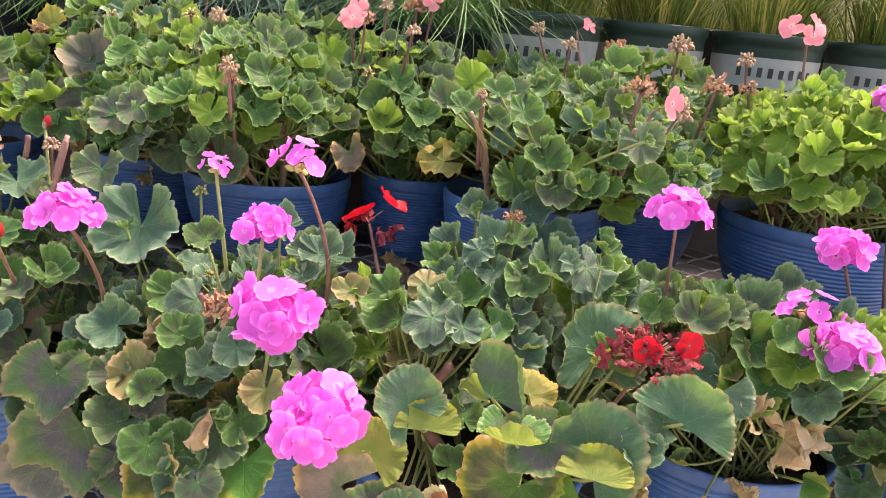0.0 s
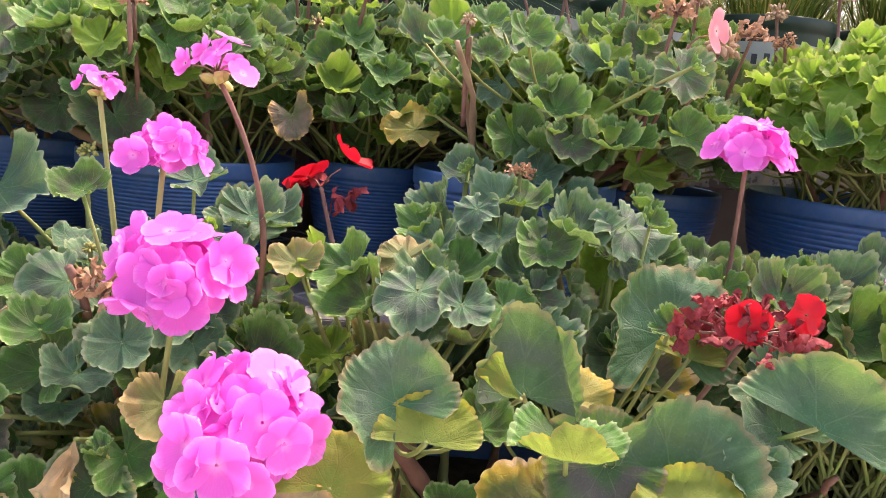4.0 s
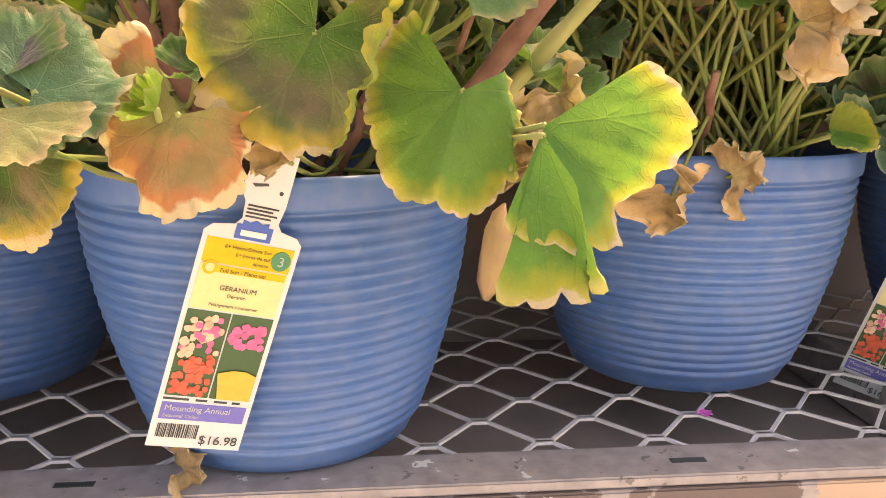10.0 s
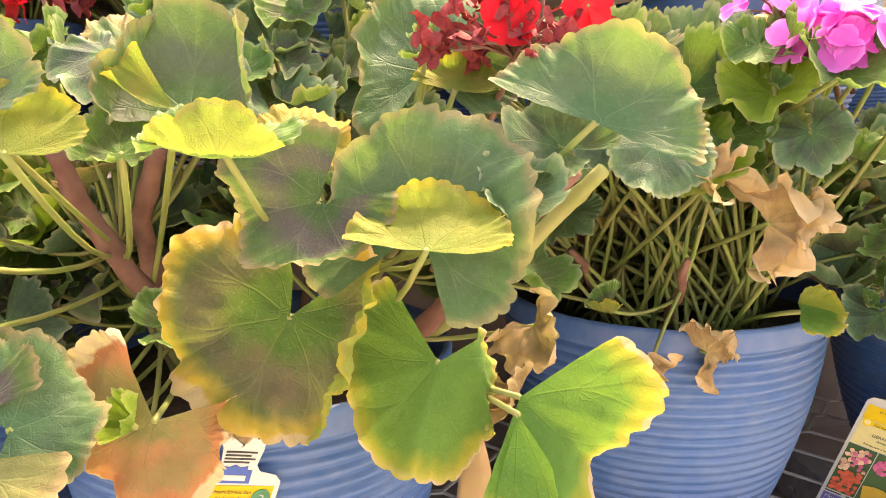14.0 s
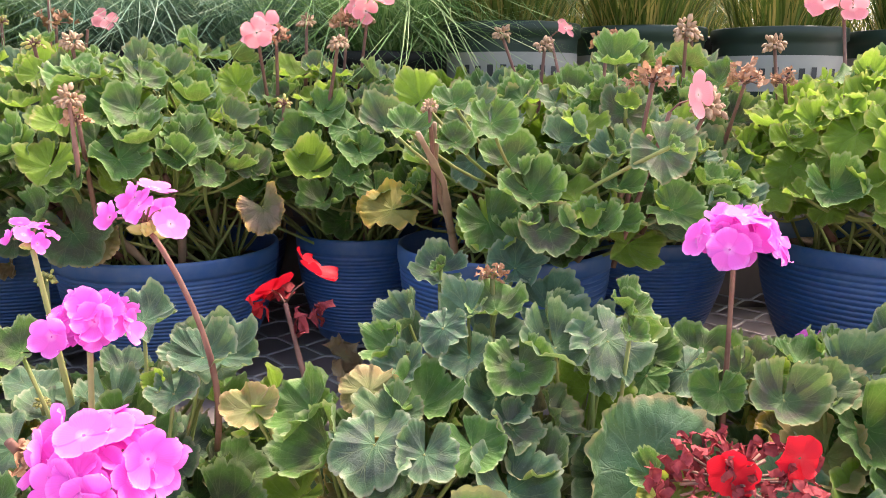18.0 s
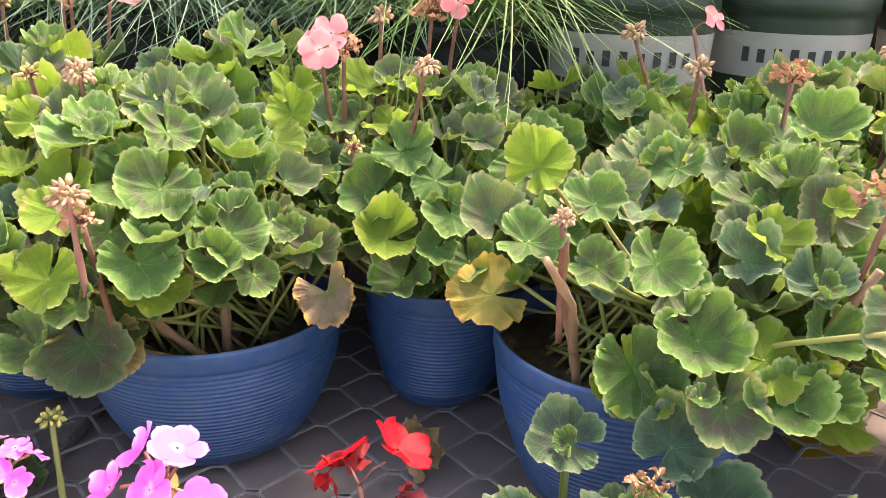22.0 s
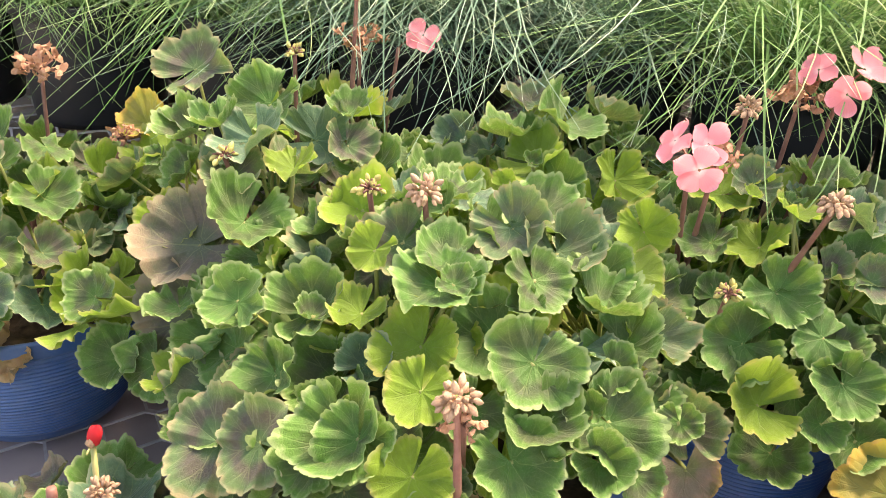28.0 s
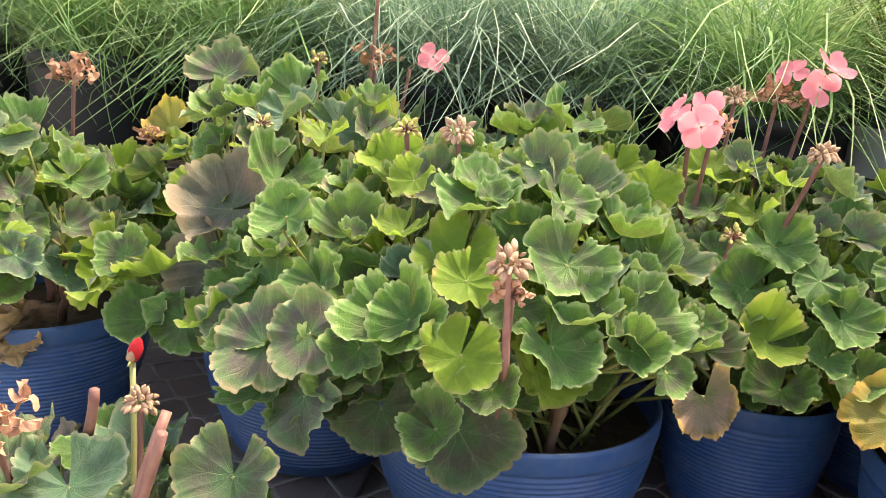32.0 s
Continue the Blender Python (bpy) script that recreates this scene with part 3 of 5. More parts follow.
# ---- flower heads ----
def floret_mesh(name, mat, seed, open_=0.35, petals=5):
    """Five notched petals round a throat, radius one, facing up."""
    r = random.Random(seed)
    lumps, uv = [], []
    for k in range(petals):
        a = 2 * math.pi * (k + r.uniform(-0.08, 0.08)) / 5 * (1.0 if petals == 5 else 1.15)
        wide, lift = r.uniform(0.46, 0.54), open_ + r.uniform(-0.12, 0.12)
        vs, fs = [], []
        for j in range(8):
            s = math.sin(math.pi / 2 * j / 7)
            w = wide * (0.14 + 0.86 * math.sin(math.pi * 0.5 * s / 0.62)) if s < 0.62 else wide * math.sqrt(max(0.03, 1 - ((s - 0.62) / 0.385) ** 2))
            for i in range(5):
                q = (i - 2) / 2
                ext = s * (1.0 - 0.05 * (abs(q) ** 2) * s)
                x, y = 0.05 + ext, q * w
                z = lift * x * x + 0.10 * math.sin(q * 2.2 + seed) * s + 0.16 * q * q * s
                vs.append((x * math.cos(a) - y * math.sin(a), x * math.sin(a) + y * math.cos(a), z + 0.01 * k))
        for j in range(7):
            for i in range(4):
                o = j * 5 + i
                fs.append((o, o + 5, o + 6, o + 1))
        lumps.append((vs, fs))
    v, f = merge(lumps)
    return mesh_of(name, v, f, mat, [(math.atan2(q[1], q[0]) / 6.2832 + 0.5, math.hypot(q[0], q[1])) for q in v])


def bud_mesh(name, mat, seed):
    """A small ribbed drop, length one, pointing up."""
    r = random.Random(seed)
    vs, fs, n = [], [], 8
    prof = [(0.02, 0.0), (0.14, 0.08), (0.26, 0.3), (0.28, 0.55), (0.18, 0.82), (0.03, 1.0)]
    for q, z in prof:
        for k in range(n):
            w = 2 * math.pi * k / n
            e = q * (1 + (0.14 if k % 2 else -0.1))
            vs.append((e * math.cos(w) + 0.1 * z * z * r.uniform(0.5, 1), e * math.sin(w), z))
    for i in range(len(prof) - 1):
        for k in range(n):
            fs.append((i * n + k, i * n + (k + 1) % n, (i + 1) * n + (k + 1) % n, (i + 1) * n + k))
    return mesh_of(name, vs, fs, mat)


def rag_mesh(name, mat, seed):
    """A withered, twisted petal clump of radius about one."""
    r = random.Random(seed)
    lumps = []
    for k in range(5):
        d = Vector((r.gauss(0, 1), r.gauss(0, 1), r.gauss(0.2, 0.8))).normalized()
        s = d.orthogonal().normalized()
        u = d.cross(s)
        vs, fs = [], []
        for j in range(5):
            for i in range(3):
                c = noise.noise_vector(Vector((j * 0.7 + seed, i * 0.9, k * 3.1)))
                w = 0.28 * math.sin(0.3 + j * 0.6)
                vs.append(d * (j / 4) + s * (i - 1) * w + u * 0.25 * math.sin(j * 1.3 + k) + c * 0.22)
        for j in range(4):
            for i in range(2):
                o = j * 3 + i
                fs.append((o, o + 3, o + 4, o + 1))
        lumps.append((vs, fs))
    v, f = merge(lumps)
    return mesh_of(name, v, f, mat)


FL = {m.name: [floret_mesh("floret", m, 3 + i * 5, o, 4 if m is SALMON else 5) for i, o in enumerate((-0.06, 0.10, 0.28))] for m in (PINK, SALMON, RED)}
BD = {m.name: [bud_mesh("bud", m, i) for i in range(3)] for m in (BUD, YBUD, PINK, RED)}
RG = {m.name: [rag_mesh("withered_petal", m, i * 3 + 1) for i in range(4)] for m in (DARKRED, CRISP, RED)}


def dir_pose(p, d, size, spin):
    q = Vector(d).to_track_quat("Z", "Y").to_matrix().to_4x4()
    return Matrix.Translation(p) @ q @ Matrix.Rotation(spin, 4, "Z") @ Matrix.Diagonal((size, size, size, 1))


def flower_head(plant, p, foot, look_, size, seed, stalk=None, label="", bend=0.0):
    """A head of florets, buds or withered petals on its stalk, from foot up to p."""
    r = random.Random(seed)
    p, foot = Vector(p), Vector(foot)
    up = (p - foot).normalized()
    base = p - up * size * (0.1 if look_ in ("bud", "ybud", "crisp", "salmon", "salmon1") else 0.45)
    mid = (foot + base) / 2 + Vector((bend, -abs(bend) * 0.3, 0.0))
    v, f = tube(bez(foot, mid, base, 10), [0.0026] * 5 + [0.0021] * 5, 7)
    lumps = [(v, f)]
    spots = []
    kinds = {"pink": 34, "red": 2, "salmon": 3, "salmon1": 1, "bud": 44, "ybud": 18, "rag": 10, "mixred": 38, "pinkfew": 6, "redbud": 3, "crisp": 11, "pinkdome": 22}
    n = kinds[look_]
    for i in range(n):
        z = 1 - (i + 0.5) / n * (1.35 if look_ in ("pink", "bud") else 0.8 if look_ == "pinkdome" else 1.0)
        a = i * 2.39996 + r.uniform(-0.3, 0.3)
        d = Vector((math.sqrt(max(0, 1 - z * z)) * math.cos(a), math.sqrt(max(0, 1 - z * z)) * math.sin(a), z))
        if look_ == "mixred":
            d = Vector((d.x * 1.3, d.y, d.z * 0.95))
        spots.append(d)
        e = base + d * size * 0.62
        if look_ not in ("bud",):
            lumps.append(tube([base, base + d * size * 0.3 + Vector((0, 0, size * 0.08)), e], [0.0011, 0.0009, 0.0009], 4))
    v, f = merge(lumps)
    head = part("flower_head", mesh_of("flower_head", v, f, stalk or STEMG), plant, None, label)
    for i, d in enumerate(spots):
        sp = r.uniform(0, 6.28)
        c = base + d * size * (r.uniform(0.45, 1.0) if look_ == "pinkfew" else r.uniform(0.52, 0.92) if look_ != "mixred" else r.uniform(0.4, 0.95))
        if look_ in ("pink", "pinkdome", "pinkfew", "salmon", "salmon1", "red"):
            mt = {"p": PINK, "s": SALMON, "r": RED}[look_[0]]
            part("floret", r.choice(FL[mt.name]), head, dir_pose(c, d + (Vector((r.gauss(0, 0.5), r.gauss(0, 0.5), 0.3)) if look_ == "pinkfew" else Vector((r.gauss(0, 0.28), r.gauss(-0.9 if mt is SALMON else -0.3, 0.28), r.gauss(0.1, 0.28)))), size * (0.42 if look_[:4] == "pink" else 0.6) * r.uniform(0.85, 1.1), sp))
            if look_ == "red":
                for w in range(2):
                    e = Vector((r.gauss(0, 1), r.gauss(0, 1), r.uniform(-0.6, 0.3))).normalized()
                    part("withered_petal", r.choice(RG[(RED if w == 0 and i == 0 else DARKRED).name]), head, dir_pose(base + e * size * 0.7, e, size * 0.4, sp))
            if look_ in ("salmon", "pinkfew"):
                part("bud", r.choice(BD[(YBUD if mt is PINK else BUD).name]), head, dir_pose(base - up * size * 0.15, Vector((r.gauss(0, 1), r.gauss(0, 1), r.uniform(-0.4, 0.7))), size * 0.45, sp))
        elif look_ in ("bud", "ybud"):
            part("bud", r.choice(BD[(BUD if look_ == "bud" else YBUD).name]), head, dir_pose(base + d * size * r.uniform(0.15, 0.55), d + Vector((r.gauss(0, 0.3), r.gauss(0, 0.3), -0.7 if i > n / 3 else 0.0)), size * r.uniform(0.26, 0.50), sp))
        elif look_ == "redbud":
            part("bud", r.choice(BD[(RED if i == 0 else BUD).name]), head, dir_pose(base, d + Vector((0, 0, 1.2)), size * (1.0 if i == 0 else 0.6), sp))
        elif look_ == "mixred":
            if i in (5, 8):
                e = Vector((-0.55 if i == 5 else 0.5, -0.75, -0.15 if i == 5 else 0.0))
                part("floret", FL[RED.name][i % 2], head, dir_pose(p + Vector((-0.010, -0.008, 0.002) if i == 5 else (0.032, 0.002, 0.008)), e + Vector((0, -0.6, 0.2)), size * 0.34, sp))
            else:
                part("withered_petal", r.choice(RG[DARKRED.name]), head, dir_pose(c, d, size * r.uniform(0.19, 0.28), sp))
        else:
            part("withered_petal", r.choice(RG[(DARKRED if look_ == "rag" else CRISP).name]), head, dir_pose(c, d, size * r.uniform(0.3, 0.45), sp))
    return head


# ---- plants ----
MIX = {
    "front": ((BLUISH, 10), (ZONED, 7), (GREEN, 6), (AGED, 1), (LIME, 1), (OLIVE, 1), (MAUVE, 1)),
    "back": ((GREEN, 13), (ZONED, 4), (BLUISH, 2), (LIME, 4)),
    "left": ((ZONED, 8), (MAUVE, 1), (BLUISH, 6), (GREEN, 5), (AGED, 1)),
    "bright": ((LIME, 14), (GREEN, 2)),
}


def geranium(x, y, z, R, h, label, dome, n, size, seed, mix="back", group="potted geraniums", heroes=(), tilt=(0, 0), dry=3, bare=(), fan=0.0, clumps=()):
    """A potted geranium: pot, soil, stems, stalks and blades. dome: the crown's centre, radius, foot and top."""
    r = random.Random(seed)
    t = thing("potted_geranium", pose(x, y, z, tilt[0], tilt[1], r.uniform(0, 0)), label, "potted plant", group)
    pot, soil = pot_of(R, h)
    part("pot", pot, t)
    part("soil", soil, t, pose(0, 0, h - 0.028))
    zt = h - 0.028
    dx, dy, dr, d0, d1 = dome
    dx, dy, d0, d1 = dx - x, dy - y, d0 - z, d1 - z
    stems = []
    for k in range(6):
        a = 6.28 * k / 6 + r.uniform(-0.4, 0.4)
        foot = Vector((R * 0.35 * math.cos(a), R * 0.35 * math.sin(a), zt))
        tip = Vector((dx + dr * 0.55 * math.cos(a), dy + dr * 0.55 * math.sin(a), d0 + (d1 - d0) * r.uniform(0.35, 0.6)))
        path = bez(foot, foot * 0.6 + tip * 0.4 + Vector((0, 0, -0.01)), tip, 9)
        for i in range(1, 9):
            path[i] += Vector((r.gauss(0, 0.002), r.gauss(0, 0.002), 0))
        v, f = tube(path, [0.0048 - 0.00026 * i + (0.0009 if i % 2 else 0) for i in range(9)], 8)
        part("stem", mesh_of("stem", v, f, STEM if r.random() < 0.6 else STEMG), t)
        stems.append(path)
    pool = [m for m, w in MIX[mix] for _ in range(w)]
    lumps, placed = [], []

    def stalk(p, nrm):
        path = min(stems, key=lambda s: min((q - p).length for q in s[2:]))
        q = min(path[1:8], key=lambda q: (q - p).length + (0.1 if q.z > p.z else 0) + r.uniform(0, 0.03))
        if r.random() < fan:
            w = r.uniform(0, 6.28)
            q = Vector((R * 0.6 * math.cos(w), R * 0.6 * math.sin(w), zt))
            lumps.append(tube(bez(q, Vector((p.x * 0.5 + q.x * 0.5, p.y * 0.5 + q.y * 0.5, p.z * 0.6 + q.z * 0.4)) + Vector((r.gauss(0, 0.015), r.gauss(0, 0.015), 0)), p, 8), 0.0020, 5))
            return
        mid = (p + q) / 2 - Vector(nrm) * (p - q).length * 0.22 + Vector((0, 0, -0.01))
        lumps.append(tube(bez(q, mid, p, 7), 0.0017, 5))
    for hx, hy, hz, sz, nx, ny, nz, ta, mat, kind in heroes:
        p = Vector((hx - x, hy - y, hz - z))
        tip = (math.cos(radians(ta)), 0, math.sin(radians(ta)))
        part("leaf", leaf_of(mat, r, kind), t, leaf_pose(p, sz, (nx, ny, nz), tip))
        stalk(p, Vector((nx, ny, nz)).normalized())
        placed.append((p, sz))
    for cx, cy, cz, rx, ry, rz, many, sz0, mats in clumps:
        for k in range(many * 12):
            a, q = r.uniform(0, 6.283), math.sqrt(r.random())
            p = Vector((cx - x + rx * q * math.cos(a), cy - y + ry * q * math.sin(a), cz - z + rz * (1 - 1.6 * q * q * r.random())))
            sz = sz0 * r.uniform(0.7, 1.15)
            if many and not any((p - w).length < 0.5 * (sz + e) for w, e in placed):
                many -= 1
                nrm = Vector((0.9 * q * math.cos(a) + r.gauss(0, 0.25), -0.45 + 0.5 * q * math.sin(a), 0.8 + r.gauss(0, 0.15)))
                part("leaf", leaf_of(r.choice(mats), r), t, leaf_pose(p, sz, nrm, (math.cos(a), math.sin(a) - 0.4, 0)))
                stalk(p, nrm.normalized())
                placed.append((p, sz))
    tries = 0
    want = n + len(placed)
    while len(placed) < want and tries < n * 40:
        tries += 1
        s, a = math.sqrt(r.random()), r.uniform(0, 6.283)
        deep = r.random() ** 1.6
        zz = d0 + (d1 - d0) * (1 - 0.75 * s ** 2.2) * (1 - 0.62 * deep)
        p = Vector((dx + dr * s * math.cos(a) * (1 - 0.2 * deep), dy + dr * s * math.sin(a) * (1 - 0.2 * deep), zz))
        sz = size * r.uniform(0.65, 1.2)
        if any((p - q).length < 0.42 * (sz + w) for q, w in placed):
            continue
        if (Vector((p.x, p.y)).length < R * 1.05 and p.z < h + 0.01) or p.z < -0.02:
            continue
        if any(x0 < p.x + x < x1 and p.y + y < y1 and p.z + z < z1 for x0, x1, y1, z1 in bare):
            continue
        out = Vector((math.cos(a), math.sin(a), 0))
        nrm = Vector((0, -0.28, 1.0)) + out * s * 0.75 + Vector((r.gauss(0, 0.34), r.gauss(0, 0.34), 0))
        tip = out + Vector((r.gauss(0, 0.5), r.gauss(0, 0.5), 0))
        part("leaf", leaf_of(r.choice(pool), r), t, leaf_pose(p, sz, nrm, tip))
        stalk(p, nrm.normalized())
        placed.append((p, sz))
    for q, w in r.sample(placed, min(22, len(placed))):
        p = q + Vector((r.gauss(0, 0.012), r.gauss(-0.008, 0.012), r.uniform(0.0, 0.012)))
        part("leaf", leaf_of(r.choice((GREEN, GREEN, LIME)), r, r.choice("bch")), t, leaf_pose(p, r.uniform(0.009, 0.015), (r.gauss(0, 0.4), r.gauss(-0.4, 0.3), 1), (r.gauss(0, 1), r.gauss(0, 1), 0)))
        stalk(p, (0, 0, 1))
    for k in range(dry):
        a = r.uniform(3.5, 6.0)
        p = Vector((R * 1.0 * math.cos(a), R * 1.0 * math.sin(a), h - r.uniform(-0.02, 0.03)))
        part("leaf", leaf_of(DRY, r), t, leaf_pose(p, size * r.uniform(0.5, 0.8), (math.cos(a), math.sin(a), 0.3), (r.gauss(0, 1), 0, -1)), "withered brown leaf")
        stalk(p, (0, 0, 1))
    v, f = merge(lumps)
    part("stalkwork", mesh_of("stalkwork", v, f, PETIOLE), t)["kind"] = "stuff"
    return t


def put_heads(t, rows):
    for hx, hy, hz, fx, fy, fz, kind, size, lab, st, bend in rows:
        o = t.matrix_basis.translation
        flower_head(t, Vector((hx, hy, hz)) - o, Vector((fx, fy, fz)) - o, kind, size, int(1000 * (hx + hy + hz)), st, lab, bend)


SHELF, TIER, TOP = 0.464, 0.78, 1.0
# ---- the bench ----
YAW = pose(0, 0, 0, 0, 0, 3.0)


def expanded(x0, x1, y0, y1, z, long_=0.088, short=0.040):
    """Diamond strands of expanded metal, each a flat zigzag ribbon."""
    lumps, j, y = [], 0, y0
    while y < y1:
        pts, i, x = [], 0, x0
        while x < x1:
            up = 1 if (i + j) % 2 else -1
            for q, e in ((-0.14, 1), (0.14, 1)):
                pts.append((x + q * long_ / 2, y + up * short * 0.5 * e * 0.94, z))
            x += long_ / 2
            i += 1
        vs, fs, w, th = [], [], 0.0024, 0.0022
        for a in pts:
            vs += [(a[0], a[1] - w, a[2] - th), (a[0], a[1] + w, a[2] - th), (a[0], a[1] + w, a[2]), (a[0], a[1] - w, a[2])]
        for k in range(len(pts) - 1):
            o = 4 * k
            fs += [(o + e, o + (e + 1) % 4, o + 4 + (e + 1) % 4, o + 4 + e) for e in range(4)]
        lumps.append((vs, fs))
        y += short
        j += 1
    return merge(lumps)


def bench(name, x0, x1, y0, y1, z, label, front, drop=0.062, board=BOARD, slots=()):
    b = thing(name, YAW, label, "display bench", "", "structure")
    v, f = expanded(x0, x1, y0 + 0.03, y1, z)
    part("mesh_panel", mesh_of("mesh_panel", v, f, METAL, None, False), b)["kind"] = "stuff"
    part("front_rail", box_mesh("front_rail", x0, x1, y0 - 0.012, y0 + 0.035, z - 0.008, z + 0.0005, RAIL), b)
    part("rail_face", box_mesh("rail_face", x0, x1, y0 - 0.015, y0 - 0.0085, z - 0.075, z - 0.0085, FACE), b)
    part("board", box_mesh("board", x0, x1, y0 + 0.04, y1, z - drop - 0.013, z - drop, board), b)
    for i in range(7):
        x = x0 + (x1 - x0) * (i + 0.3) / 7
        part("cross_bar", box_mesh("cross_bar", x, x + 0.03, y0 + 0.036, y1, z - drop + 0.003, z - 0.006, RAIL), b)
    for x in (x0 + 0.1, x1 - 0.1):
        for y in (y0 + 0.02, y1 - 0.05):
            part("leg", box_mesh("leg", x, x + 0.05, y, y + 0.05, 0, z - 0.078, RAIL), b)
    for x in slots:
        part("slot", box_mesh("slot", x, x + 0.026, y0 + 0.006, y0 + 0.012, z - 0.004, z + 0.0013, INK, 0), b)
    if front:
        part("riser", box_mesh("riser", x0, x1, y1 + 0.002, y1 + 0.012, z - 0.2, z + front, BOARD), b)
    return b


bench("bench_lower", -1.6, 2.2, 0.8385, 1.30, SHELF, "lower display shelf of expanded metal with chipped mauve-brown rail", 0.234, slots=[0.037 + 0.427 * i for i in range(-3, 5)])
bench("bench_middle", -1.6, 2.2, 1.13, 1.66, TIER, "middle display shelf of expanded metal carrying potted geraniums", 0.168, 0.024, PANEL)
bench("bench_upper", -1.8, 2.4, 1.58, 2.9, TOP, "upper display shelf carrying potted grasses", 0)
ground = part("ground", box_mesh("ground", -60, 60, -60, 60, -0.2, 0.0, GROUND, 0), None)
tagged(ground, "pale worn concrete floor under the benches", "ground", "", "structure")

# ---- leaves with places of their own ----
HERO_A1 = [
    (0.145, 0.735, 0.854, 0.053, 0.00, -0.76, 0.65, 88, BROAD, "funnel"),
    (0.142, 0.722, 0.856, 0.032, 0.25, -0.85, 0.45, 148, UNDER, "wedge"),
    (0.070, 0.692, 0.858, 0.036, -0.25, -0.80, 0.55, 130, BROAD, "fanwide"),
    (0.088, 0.680, 0.842, 0.031, 0.00, -0.66, 0.72, 88, UNDER, "half"),
    (0.120, 0.715, 0.838, 0.020, 0.00, -0.50, 0.90, 100, GREEN, "f"),
    (0.166, 0.690, 0.842, 0.034, 0.00, -0.30, 0.95, -90, GREEN, "front"),
    (0.200, 0.734, 0.814, 0.040, -0.10, -0.95, 0.35, -140, DUSK, "fanwide"),
    (0.246, 0.742, 0.800, 0.056, -0.22, -0.90, 0.35, 78, BROAD, "fanwide"),
    (0.247, 0.706, 0.796, 0.038, 0.00, -0.45, 0.88, 85, UNDER, "half"),
    (0.183, 0.746, 0.756, 0.064, -0.12, -0.97, 0.22, -116, AGED, "broad"),
]
HERO_A2 = [
    (0.256, 0.835, 0.872, 0.052, -0.10, -0.82, 0.50, 95, BROAD, "fanwide"),
    (0.270, 0.815, 0.862, 0.026, 0.00, -0.55, 0.80, 80, UNDER, "half"),
    (0.328, 0.738, 0.848, 0.054, -0.12, -0.80, 0.58, 68, BROAD, "half"),
    (0.318, 0.765, 0.835, 0.028, -0.10, -0.74, 0.66, 130, BLUISH, "f"),
    (0.292, 0.740, 0.815, 0.022, 0.00, -0.70, 0.70, -80, BLUISH, "f"),
    (0.010, 0.700, 0.762, 0.044, 0.06, -0.90, 0.40, 172, BLUSH, "fanwide"),
    (0.052, 0.690, 0.732, 0.044, -0.10, -0.72, 0.68, 130, DUSK, "fan"),
    (0.074, 0.688, 0.728, 0.038, 0.15, -0.75, 0.65, 30, BROAD, "fan"),
    (0.058, 0.674, 0.722, 0.047, 0.00, -0.70, 0.72, -95, OLIVE, "half"),
    (0.058, 0.690, 0.704, 0.040, -0.05, -0.98, 0.20, -130, AGED, "fan"),
    (0.036, 0.700, 0.800, 0.036, 0.00, -0.85, 0.50, 70, UNDER, "fan"),
    (0.124, 0.716, 0.718, 0.047, 0.12, -1.00, 0.15, -120, RUST, "drape"),
    (0.185, 0.790, 0.835, 0.028, 0.00, -0.60, 0.75, 60, YELLOW, "fan"),
]
HERO_A3 = [
    (0.255, 0.750, 0.729, 0.056, -0.05, -0.95, 0.30, -105, FRESH, "saddle"),
    (0.295, 0.740, 0.713, 0.062, 0.10, -0.97, 0.20, -42, FRESH, "sector"),
    (0.292, 0.728, 0.709, 0.075, -0.35, -0.92, 0.05, -76, FRESH, "wedge"),
    (0.316, 0.815, 0.726, 0.025, 0.00, -0.90, 0.40, -60, DRY, "a"),
    (0.300, 0.800, 0.695, 0.020, 0.10, -1.00, 0.20, -90, DRY, "c"),
    (0.164, 0.770, 0.700, 0.016, 0.00, -1.00, 0.20, -80, DRY, "b"),
    (0.113, 0.800, 0.737, 0.023, 0.00, -0.50, 0.80, 50, GREEN, "f"),
    (0.215, 0.800, 0.800, 0.026, 0.00, -0.80, 0.50, 20, GREEN, "fan"),
]
HERO_B1 = [
    (0.440, 0.870, 0.803, 0.024, 0.00, -0.90, 0.30, 150, DRY, "a"),
    (0.487, 0.880, 0.772, 0.042, 0.10, -0.90, 0.30, 10, DRY, "flat"),
    (0.515, 0.885, 0.775, 0.024, 0.30, -0.90, 0.20, 80, DRY, "d"),
    (0.404, 0.872, 0.826, 0.036, 0.00, -0.90, 0.40, -85, BLUISH, "fan"),
    (0.543, 0.930, 0.694, 0.034, 0.05, -0.60, 0.75, -20, FRESH, "curl"),
    (0.472, 0.930, 0.664, 0.029, 0.00, -1.00, 0.10, 10, DRY, "e"),
    (0.421, 0.915, 0.650, 0.027, 0.00, -1.00, 0.10, -90, DRY, "fold"),
    (0.395, 0.930, 0.700, 0.020, 0.00, -0.80, 0.50, 170, GREEN, "curl"),
]
